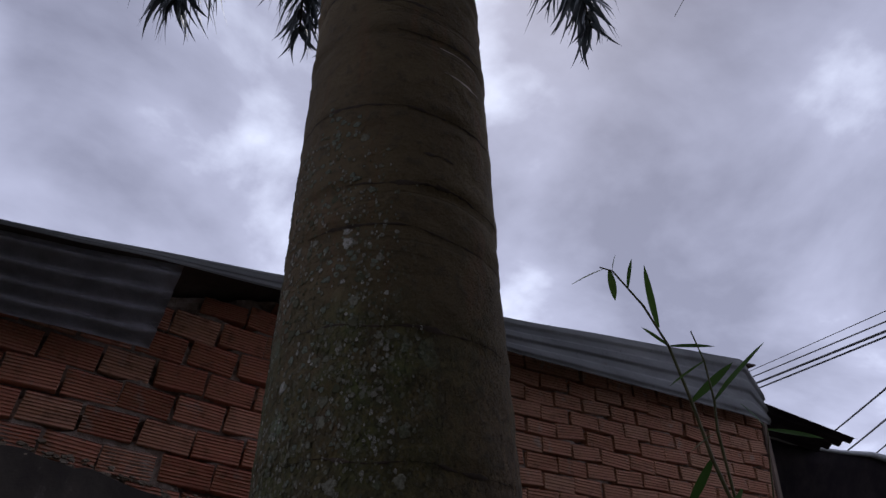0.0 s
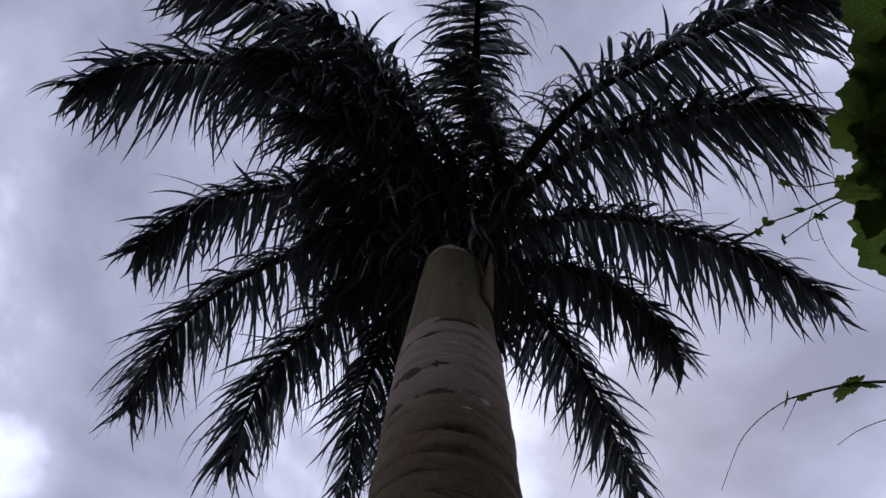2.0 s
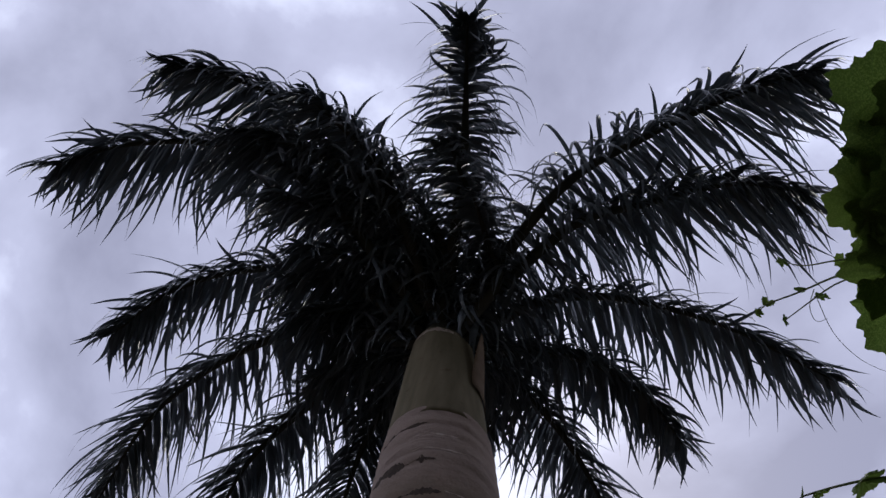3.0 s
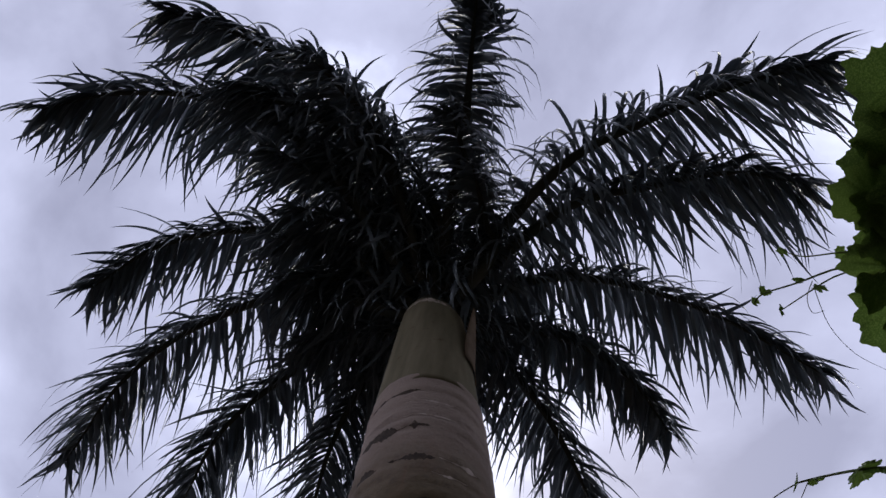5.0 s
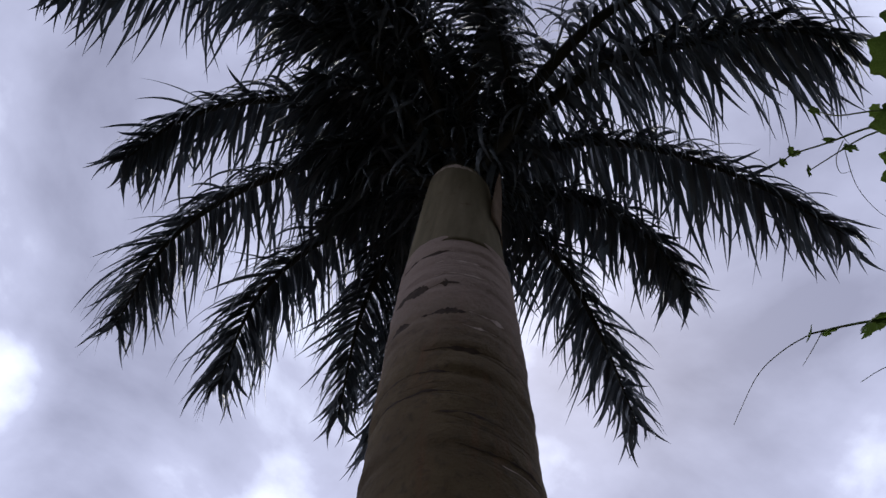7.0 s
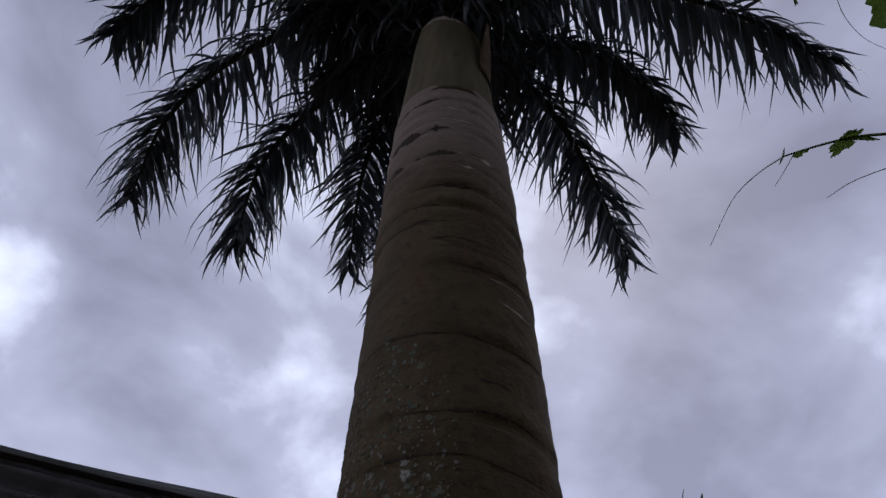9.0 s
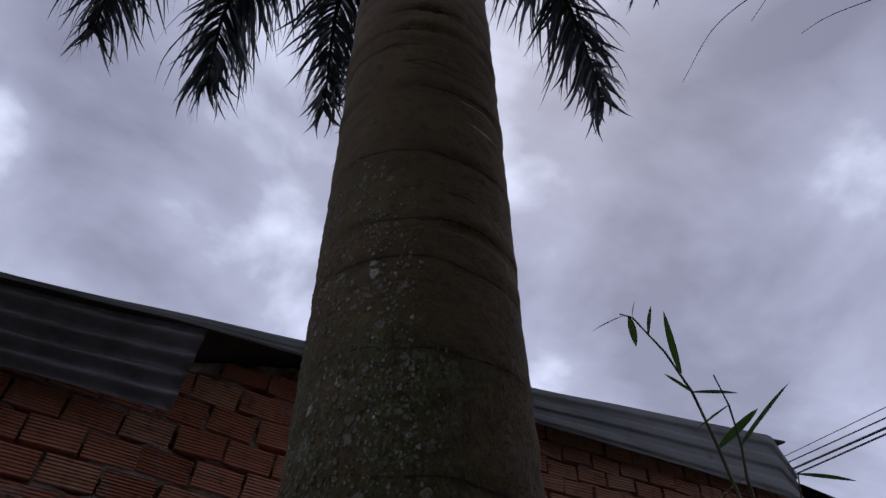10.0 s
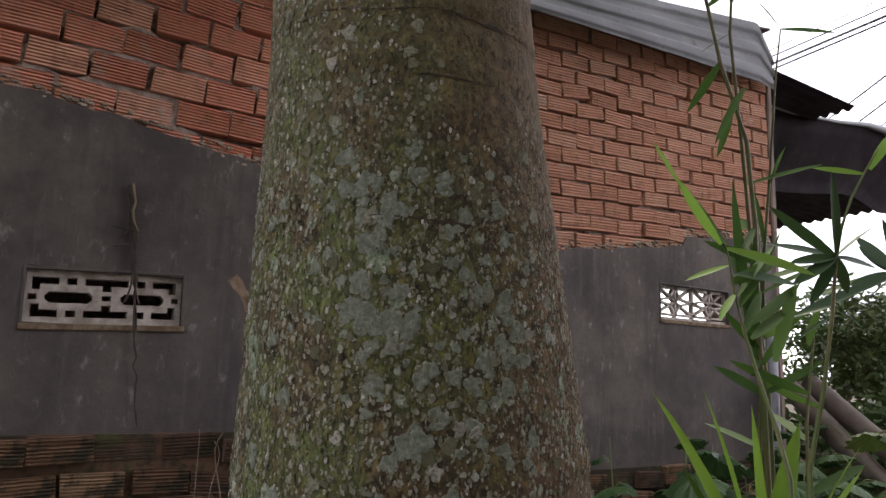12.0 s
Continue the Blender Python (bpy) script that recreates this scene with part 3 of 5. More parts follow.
def build_wall_sheet():
    """Short corrugated sheet hung on the wall under the eave."""
    bm = bmesh.new()
    xs = np.linspace(-1.5, 0.325, 40)
    grid = []
    for x in xs:
        col = []
        for k in range(41):
            s = k / 40
            lo, hi = 2.600 + 0.006 * math.sin(x * 5), roof_z(x) - 0.012
            y = -0.12 + (EDGE_Y(x) + 0.03 + 0.12) * s ** 1.5
            col.append(bm.verts.new((x + 0.02 * s * max(0.0, x) / 0.3, y + 0.020 * math.sin(s * 2 * math.pi * 4.4) - 0.014, lo + (hi - lo) * s)))
        grid.append(col)
    for a, b in zip(grid, grid[1:]):
        for k in range(40):
            bm.faces.new((a[k], b[k], b[k + 1], a[k + 1]))
    bmesh.ops.solidify(bm, geom=bm.faces[:], thickness=0.003)
    ob = part("corrugated_sheet", bm, M_OLDZINC, smooth=True)
    tagged(ob, "grey corrugated sheet nailed to the brick wall below the eave", "metal sheet", kind="structure")


build_wall_sheet()



# ---- the royal palm ----
def axis_at(z):
    return Vector((0.579 - 0.053 * (z - 1.5), -1.637 + 0.039 * (z - 1.5), z))


trunk_r = table([(0.0, 0.36), (0.25, 0.33), (0.8, 0.285), (1.4, 0.237), (1.8, 0.207), (2.2, 0.197), (2.6, 0.196), (3.0, 0.190), (3.4, 0.185), (3.72, 0.175)])
shaft_r = table([(3.64, 0.176), (3.72, 0.172), (3.9, 0.165), (4.3, 0.148), (4.6, 0.128), (4.75, 0.11)])
RINGS = [0.35, 0.6, 0.84, 1.05, 1.25, 1.40, 1.563, 1.76, 1.848, 1.95, 2.047, 2.228, 2.32, 2.505, 2.72, 2.89, 2.96, 3.05, 3.157, 3.215, 3.365, 3.427, 3.51, 3.58]
palm = empty("palm_tree", axis_at(0), "tall royal palm with ringed lichen-covered trunk and dark arching fronds", "palm tree")


def lathe(zs, radius, seg=72):
    bm = bmesh.new()
    rows = []
    for z in zs:
        c = axis_at(z)
        rows.append([bm.verts.new(c + Vector((math.cos(a), math.sin(a), 0)) * radius(z, a)) for a in (2 * math.pi * k / seg for k in range(seg))])
    for a, b in zip(rows, rows[1:]):
        for k in range(seg):
            bm.faces.new((a[k], a[(k + 1) % seg], b[(k + 1) % seg], b[k]))
    bm.faces.new(list(reversed(rows[0])))
    bm.faces.new(rows[-1])
    return bm


def bark_r(z, a):
    r = trunk_r(z)
    for q in RINGS:
        d = z - q
        if -0.05 < d < 0.05:
            k = max(0.15, 0.55 + 1.6 * noise.noise((math.cos(a) * 1.6, math.sin(a) * 1.6, q * 9)))
            amp = 0.0018 if q < 2.2 else 0.0032 if q < 2.9 else 0.0034
            r += k * amp * (math.exp(-((d - 0.016) / 0.024) ** 2) - 1.2 * math.exp(-((d + 0.012) / 0.014) ** 2))
    r += 0.005 * noise.noise((math.cos(a) * 1.8, math.sin(a) * 1.8, z * 1.3)) + 0.0022 * noise.noise((math.cos(a) * 9, math.sin(a) * 9, z * 26))
    return r


part("trunk", lathe(list(np.arange(-0.05, 3.69, 0.006)), bark_r, 96), M_TRUNK, palm, "ringed grey-brown trunk crusted with lichen", smooth=True)


def sheath_r(z, a):
    return shaft_r(z) + 0.004 * math.sin(3 * a + 2 * z) + 0.003 * noise.noise((math.cos(a) * 2, math.sin(a) * 2, z * 1.2)) + (0.001 if z < 3.68 else 0)


UPPER_SCARS = [(3.58, -185, -128, 0.010, 1), (3.51, -142, -92, 0.005, 0), (3.427, -142, -92, 0.005, 0), (3.365, -185, -118, 0.020, 1), (3.215, -150, -113, 0.017, 1), (3.222, -111, -78, 0.008, 0),
               (3.205, -186, -160, 0.020, 1), (3.157, -116, -88, 0.006, 0), (3.05, -145, -100, 0.005, 1)]
LOWER_SCARS = [(2.962, -186, -122, 0.005, 1), (2.888, -186, -118, 0.0045, 1), (2.815, -132, -88, 0.005, 1), (2.725, -120, -58, 0.0045, 1), (2.705, -92, -64, 0.004, 0), (2.63, -90, -62, 0.004, 0),
               (2.507, -186, -50, 0.0045, 1), (2.394, -104, -86, 0.008, 1), (2.322, -150, -48, 0.005, 1), (2.228, -165, -70, 0.004, 1), (2.047, -176, -60, 0.005, 1), (1.848, -162, -58, 0.005, 1),
               (1.76, -116, -86, 0.005, 1), (1.563, -135, -72, 0.0035, 1)]


def scar(z0, a0, a1, width, dark, radius):
    """A ragged ribbon of scar tissue round part of the trunk."""
    bm = bmesh.new()
    n = int((a1 - a0) * 0.9)
    prev = None
    for i in range(n + 1):
        s = i / n
        a = radians(a0 + (a1 - a0) * s)
        seed = (math.cos(a) * 6, math.sin(a) * 6, z0 * 31)
        w = width * 0.5 * min(1, 6 * s, 6 * (1 - s)) * max(0.0, 0.55 + 1.5 * noise.noise(seed) + 0.7 * noise.noise((seed[0] * 5, seed[1] * 5, seed[2])))
        zc = z0 + 0.012 * noise.noise((math.cos(a) * 2, math.sin(a) * 2, z0 * 7)) - 0.006
        row = []
        for k in (-1, 0, 1):
            z = zc + k * (w + 0.0002)
            c = axis_at(z)
            row.append(bm.verts.new(c + Vector((math.cos(a), math.sin(a), 0)) * (radius(z, a) + (0.0012 if k == 0 else 0.0004))))
        if prev:
            for k in range(2):
                bm.faces.new((prev[k], row[k], row[k + 1], prev[k + 1]))
        prev = row
    return part("leaf_scar", bm, M_SCAR if dark else M_FIBRE, palm, "", smooth=True)


for scars, widen in ((UPPER_SCARS, 1.7), (LOWER_SCARS, 1.3)):
    for z0, a0, a1, w, dark in scars:
        scar(z0, a0, a1, w * widen, dark, bark_r)
bm = lathe(list(np.arange(3.655, 4.50, 0.03)), sheath_r, 64)
for v in bm.verts:
    # the sheath ends in a torn edge
    if v.co.z > 4.44:
        v.co.z += 0.030 * noise.noise((v.co.x * 26, v.co.y * 26, 2.0)) - 0.012
part("crownshaft", bm, M_SHAFT, palm, "smooth olive-green crownshaft", smooth=True)
part("heart", lathe(list(np.arange(4.30, 4.74, 0.04)), lambda z, a: shaft_r(z) - 0.020 + 0.006 * math.sin(5 * a), 40), M_RACHIS, palm, "dark folded leaf bases inside the torn sheath", smooth=True)
for z0, a0, a1, w in ((4.452, -172, -92, 0.045), (4.462, -150, -104, 0.04), (4.44, -122, -88, 0.03)):
    scar(z0, a0, a1, w, 0, sheath_r)

# torn sheath tip standing off the crownshaft
bm = bmesh.new()
grid = []
for i in range(9):
    s = i / 8
    z = 3.98 + 0.545 * s
    c = axis_at(z)
    row = []
    for j in range(5):
        a = radians(-48 - 10 * s) + (j / 4 - 0.5) * 0.95 * (1 - 0.92 * s ** 1.2)
        row.append(bm.verts.new(c + Vector((math.cos(a), math.sin(a), 0)) * (shaft_r(z) + 0.005 + 0.060 * s ** 1.5)))
    grid.append(row)
for a, b in zip(grid, grid[1:]):
    for j in range(4):
        bm.faces.new((a[j], a[j + 1], b[j + 1], b[j]))
bmesh.ops.solidify(bm, geom=bm.faces[:], thickness=0.006)
part("sheath_tip", bm, M_TORN, palm, "torn brown sheath tip", smooth=True)


def leaflet_rows(total, hook, curl):
    """Centre line and half widths of one narrow leaflet of unit length: it starts along +x and bends over towards +z by the total angle."""
    n, x, y, z, rows = 8, 0.0, 0.0, 0.0, []
    for i in range(n + 1):
        s = i / n
        ang = radians(total) * min(1.0, 1.25 * s) ** hook
        w = 0.023 * min(1.0, 0.35 + s * 4) * max(0.0, 1 - s ** 2.4) + 0.0004
        nx, nz = -math.sin(ang) * w * 0.35, math.cos(ang) * w * 0.35
        rows.append(((x + nx, y - w, z + nz), (x, y, z), (x + nx, y + w, z + nz)))
        x += math.cos(ang) / n
        z += math.sin(ang) / n
        y += curl * s * s / n
    return rows


def leaflet_mesh(rows):
    me = bpy.data.meshes.new("leaflet")
    me.from_pydata([v for r in rows for v in r], [], [(3 * i + k, 3 * i + k + 1, 3 * i + k + 4, 3 * i + k + 3) for i in range(len(rows) - 1) for k in (0, 1)])
    me.materials.append(M_LEAFLET)
    for p in me.polygons:
        p.use_smooth = True
    return me


TOTALS = (8, 25, 45, 65, 90, 115, 140)
ROWS = {(q, h, c): leaflet_rows(q, h, c) for q in TOTALS for h in (0.7, 1.5) for c in (-0.35, 0.3)}
LEAFLETS = {key: leaflet_mesh(rows) for key, rows in ROWS.items()}
BREEZE = Vector((0.45, 0.89, 0.0))
rng = random.Random(11)


def spline(ctrl, per):
    """Points along a smooth curve through all the control points."""
    ctrl = [Vector(c) for c in ctrl]
    ctrl = [ctrl[0] * 2 - ctrl[1]] + ctrl + [ctrl[-1] * 2 - ctrl[-2]]
    pts = []
    for a, b, c, d in zip(ctrl, ctrl[1:], ctrl[2:], ctrl[3:]):
        for i in range(per):
            t = i / per
            pts.append(0.5 * (2 * b + (c - a) * t + (2 * a - 5 * b + 4 * c - d) * t * t + (3 * b - a - 3 * c + d) * t ** 3))
    return pts + [ctrl[-2]]


def leaflet_pose(pts, s, sgn, size):
    """Which leaflet mesh grows at s along a rachis, on one side of it, and how it lies."""
    f = s * (len(pts) - 1)
    k = min(int(f), len(pts) - 2)
    p = pts[k].lerp(pts[k + 1], f - k)
    t = (pts[k + 1] - pts[k]).normalized()
    sidev = t.cross(Vector((0, 0, 1))).normalized()
    upv = sidev.cross(t)
    length = size * (0.60 + 0.40 * max(0.0, math.sin(math.pi * min(1, s * 0.95))) ** 0.6) * (1 - 0.45 * max(0, s - 0.75) / 0.25)
    lean = rng.choice((-0.35, 0.05, 0.35, 0.7)) + rng.uniform(-0.12, 0.12)
    d0 = (sidev * sgn + t * (0.30 + 1.3 * s ** 3 + rng.uniform(-0.12, 0.2)) + upv * lean).normalized()
    d1 = BREEZE * rng.uniform(0.7, 1.0) + Vector((0, 0, -rng.uniform(0.4, 0.75))) + t * (0.14 + 0.7 * s * s) + sidev * sgn * rng.uniform(0.15, 0.45)
    d1 = (d1 + Vector((rng.uniform(-0.12, 0.12), rng.uniform(-0.12, 0.12), 0))).normalized()
    stiff = rng.random() < 0.05
    theta = math.degrees(d0.angle(d1))
    # the wind curls the leaflets on the weather side back over the rachis
    if not stiff and theta > 60:
        d0 = d0.lerp(d1, rng.uniform(0.1, 0.35)).normalized()
        theta = math.degrees(d0.angle(d1)) * 1.15
        length *= rng.uniform(0.6, 0.9)
    theta *= 0.4 if stiff else rng.uniform(0.9, 1.1)
    key = (min(TOTALS, key=lambda q: abs(q - theta)), rng.choice((0.7, 0.7, 0.7, 1.5)), rng.choice((-0.35, 0.3)))
    zv = (d1 - d0 * d1.dot(d0)).normalized()
    L = length * rng.uniform(0.72, 1.15) * (0.7 if stiff else 1.0)
    m = Matrix.Translation(p) @ Matrix((d0, zv.cross(d0), zv)).transposed().to_4x4() @ Matrix.Rotation(rng.uniform(-0.7, 0.7), 4, "X") @ Matrix.Diagonal((L, 0.42 + 0.22 * rng.random(), L, 1))
    return key, m


def frond(base_z, ctrl, single=100, joined=110, size=0.50):
    """An arching frond: a tapered rachis with two uneven ranks of drooping leaflets, the finer ones joined into one mesh."""
    root = axis_at(base_z)
    out = Vector(ctrl[0]) - root
    out.z = 0
    pts = spline([root + out.normalized() * 0.07, *ctrl], 7)
    n = len(pts)
    bm = bmesh.new()
    tube(bm, pts, [0.032 * (1 - i / n) ** 1.1 + 0.0035 for i in range(n)], 7)
    fr = part("frond", bm, M_RACHIS, palm, smooth=True)
    for i in range(single):
        for sgn in (-1, 1):
            key, m = leaflet_pose(pts, 0.02 + 0.98 * (i + 0.5) / single, sgn, size)
            ob = new("leaflet", LEAFLETS[key])
            ob.parent, ob.matrix_basis = fr, m
    verts, faces = [], []
    for i in range(joined):
        for sgn in (-1, 1):
            key, m = leaflet_pose(pts, 0.02 + 0.98 * (i + 0.5) / joined, sgn, size * 0.66)
            k = len(verts)
            rows = ROWS[key]
            verts += [tuple(m @ Vector(v)) for r in rows for v in r]
            faces += [(k + 3 * j + q, k + 3 * j + q + 1, k + 3 * j + q + 4, k + 3 * j + q + 3) for j in range(len(rows) - 1) for q in (0, 1)]
    me = bpy.data.meshes.new("foliage")
    me.from_pydata(verts, [], faces)
    me.materials.append(M_LEAFLET)
    for p in me.polygons:
        p.use_smooth = True
    part("foliage", me, None, fr, kind="stuff")
    return fr


# each frond: the height of its foot on the crownshaft, four places along its rachis, the length of its leaflets
FRONDS_WEST = [
    (4.72, [(0.11, -2.15, 5.15), (-0.02, -2.39, 5.27), (-0.15, -2.62, 5.25), (-0.24, -2.80, 5.15)], 0.62),
    (4.70, [(-0.22, -1.94, 5.12), (-0.71, -1.99, 5.28), (-1.13, -1.96, 5.22), (-1.39, -1.89, 5.08)], 0.57),
    (4.70, [(-0.11, -1.84, 5.05), (-0.50, -1.86, 5.15), (-0.76, -1.82, 5.12), (-0.94, -1.77, 5.00)], 0.56),
    (4.70, [(-0.47, -1.71, 5.10), (-1.02, -1.63, 5.20), (-1.41, -1.42, 5.10), (-1.63, -1.19, 4.95)], 0.60),
    (4.64, [(-0.20, -1.40, 5.00), (-0.61, -1.14, 5.08), (-0.87, -0.88, 4.98), (-0.97, -0.65, 4.75)], 0.52),
]
FRONDS_NORTH = [
    (4.60, [(-0.12, -1.15, 4.93), (-0.48, -0.66, 4.98), (-0.64, -0.26, 4.82), (-0.60, -0.01, 4.44)], 0.56),
    (4.57, [(0.18, -1.05, 4.88), (0.01, -0.66, 4.92), (-0.09, -0.35, 4.70), (-0.025, -0.17, 4.24)], 0.60),
    (4.55, [(0.37, -1.13, 4.85), (0.37, -0.83, 4.88), (0.40, -0.62, 4.62), (0.505, -0.44, 4.14)], 0.46),
    (4.55, [(0.48, -1.19, 4.85), (0.59, -0.85, 4.88), (0.64, -0.58, 4.62), (0.70, -0.43, 4.04)], 0.46),
]
FRONDS_EAST = [
    (4.56, [(0.85, -1.42, 4.88), (1.17, -1.32, 4.92), (1.42, -1.24, 4.68), (1.57, -1.215, 4.11)], 0.50),
    (4.58, [(0.85, -1.61, 4.92), (1.15, -1.68, 5.00), (1.42, -1.71, 4.88), (1.59, -1.68, 4.60)], 0.46),
    (4.62, [(0.78, -1.85, 4.98), (1.15, -2.05, 5.05), (1.56, -2.20, 4.90), (1.90, -2.29, 4.55)], 0.56),
    (4.68, [(0.69, -2.18, 5.08), (0.98, -2.49, 5.18), (1.24, -2.77, 5.10), (1.47, -2.90, 4.92)], 0.66),
    (4.72, [(0.56, -2.32, 5.12), (0.80, -2.75, 5.25), (1.04, -3.13, 5.18), (1.22, -3.37, 5.00)], 0.70),
]
for fronds, joined in ((FRONDS_WEST, 80), (FRONDS_NORTH, 130), (FRONDS_EAST, 90)):
    for bz, ctrl, size in fronds:
        frond(bz, ctrl, 100, joined, size * 0.92)
# shorter fronds filling the heart of the crown
for az, reach, zm, zt in ((-163, 1.45, 5.15, 5.0), (-140, 0.9, 5.1, 5.0), (115, 0.7, 4.95, 4.8), (145, 0.8, 5.0, 4.85), (178, 1.3, 5.05, 4.9), (85, 0.75, 4.95, 4.75),
                          (160, 1.1, 5.0, 4.85), (152, 1.0, 4.9, 4.75), (-175, 1.1, 5.1, 4.95), (132, 1.0, 4.95, 4.8), (170, 1.05, 4.95, 4.8)):
    u = Vector((math.cos(radians(az)), math.sin(radians(az)), 0))
    c = axis_at(0)
    frond(4.66, [(*(c + u * reach * q)[:2], z) for q, z in ((0.35, (4.66 + zm) / 2 + 0.08), (0.6, zm), (0.85, (zm + zt) / 2), (1.0, zt))], 26, 90, 0.50)
# bases of the inner fronds crowding round the top of the shaft
for k in range(1, 5):
    u = Vector((math.cos(k * 0.9 + 0.3), math.sin(k * 0.9 + 0.3), 0))
    c = axis_at(0)
    frond(4.60, [(*(c + u * q)[:2], z) for q, z in ((0.22, 4.80), (0.36, 4.90), (0.52, 4.90), (0.66, 4.85))], 16, 60, 0.40)

# broken flake of old sheath on the flank of the trunk
bm = bmesh.new()
c = axis_at(1.5)
rows = []
for i in range(6):
    s = i / 5
    base = Vector((0.396, -1.490, 1.455)).lerp(Vector((0.354, -1.490, 1.508)), s)
    w = (0.013 - 0.006 * s) * (1.0 + 0.35 * math.sin(9 * s)) + 0.002
    rows.append([bm.verts.new(base + Vector((w * 0.3, -w, w * 0.4))), bm.verts.new(base + Vector((-w * 0.3, w, -w * 0.4)))])
for a, b in zip(rows, rows[1:]):
    bm.faces.new((a[0], a[1], b[1], b[0]))
bmesh.ops.solidify(bm, geom=bm.faces[:], thickness=0.005)
part("bark_flake", bm, M_FLAKE, palm, "loose pale flake of bark")

# crusts of lichen standing off the bark of the lower trunk
def build_lichen():
    r = random.Random(17)
    verts, faces = [], []

    def crust(a, z, size, stretch):
        c = axis_at(z)
        out = Vector((math.cos(a), math.sin(a), 0))
        side = Vector((-math.sin(a), math.cos(a), 0))
        p = c + out * (bark_r(z, a) + 0.0004)
        n = 19 if size > 0.0055 else 8
        k = len(verts)
        ph = r.uniform(0, 6)
        rim, inner = [], []
        for i in range(n):
            b = 2 * math.pi * i / n + ph
            q = size * (1 + 0.16 * math.sin(3 * b + 2 * ph) + 0.10 * math.sin(5 * b + ph) + r.uniform(-0.13, 0.13))
            du, dz = q * math.cos(b), q * stretch * math.sin(b)
            curve = -du * du / (2 * bark_r(z, a))
            rim.append(p + side * du + Vector((0, 0, dz)) + out * (curve - 0.0005))
            inner.append(p + side * du * 0.86 + Vector((0, 0, dz * 0.86)) + out * (curve * 0.74 + 0.0005 + size * 0.03))
        verts.extend(tuple(v) for v in rim + inner)
        verts.append(tuple(p + out * (0.0002 + size * 0.01)))
        for i in range(n):
            j = (i + 1) % n
            faces.append((k + i, k + j, k + n + j, k + n + i))
            faces.append((k + n + i, k + n + j, k + 2 * n))

    def flush(name, material, label):
        me = bpy.data.meshes.new(name)
        me.from_pydata(verts, [], faces)
        me.materials.append(material)
        part(name, me, None, palm, label, kind="stuff")
        verts.clear()
        faces.clear()

    for _ in range(15000):
        a, z = radians(r.uniform(125, 345)), r.uniform(0.75, 2.45)
        cover = noise.noise((math.cos(a) * 1.7, math.sin(a) * 1.7, z * 1.9)) + 0.75 * noise.noise((math.cos(a) * 5, math.sin(a) * 5, z * 5.5))
        fade = max(0.0, (z - 1.65) / 0.75)
        # denser on the weather side
        weather = (0.70 if z < 1.8 else 0.70 + 1.0 * (z - 1.8)) * math.cos(a - radians(218))
        weather -= 1.7 * max(0.0, a - radians(230)) * min(1.0, max(0.0, (z - 1.45) / 0.4))
        if cover + weather + 0.42 - 0.85 * fade < r.uniform(-0.1, 0.7):
            continue
        u = r.random()
        if u < 0.88:
            crust(a, z, r.uniform(0.0010, 0.0028), r.uniform(1.1, 2.0))
        else:
            crust(a, z, r.uniform(0.003, 0.005) if u < 0.98 else r.uniform(0.006, 0.010), r.uniform(0.9, 1.2))
    flush("lichen", M_LICHEN, "pale grey-brown flecks of lichen")
    for k in range(60):
        # broad plates on the lower bark, small ones up the weather side
        low = k < 34
        a0, z0 = (radians(r.triangular(168, 292, 235)), r.uniform(0.98, 1.60)) if low else (radians(r.uniform(178, 228)), r.uniform(1.6, 2.5))
        for _ in range(r.randint(2, 11)):
            crust(a0 + r.gauss(0, 0.12), z0 + r.gauss(0, 0.034), r.uniform(0.0045, 0.0125) if low else r.uniform(0.002, 0.006), r.uniform(0.8, 1.2))
    flush("lichen_patch", M_PATCH, "blue-green crusts of lichen")


build_lichen()

# ---- neighbouring roofs ----
def corrugated(name, corner, ex, ey, material, pitch=0.09, amp=0.014, n_wave=None):
    """A sheet from corner along ex (length of the ribs) and ey (across them)."""
    corner, ex, ey = Vector(corner), Vector(ex), Vector(ey)
    up = ex.cross(ey).normalized()
    n = max(8, int(ey.length / pitch * 8))
    bm = bmesh.new()
    rows = []
    for i in range(5):
        rows.append([bm.verts.new(corner + ex * (i / 4) + ey * (j / n) + up * amp * math.sin(j / 8 * 2 * math.pi)) for j in range(n + 1)])
    for a, b in zip(rows, rows[1:]):
        for j in range(n):
            bm.faces.new((a[j], a[j + 1], b[j + 1], b[j]))
    bmesh.ops.solidify(bm, geom=bm.faces[:], thickness=0.004)
    return bm


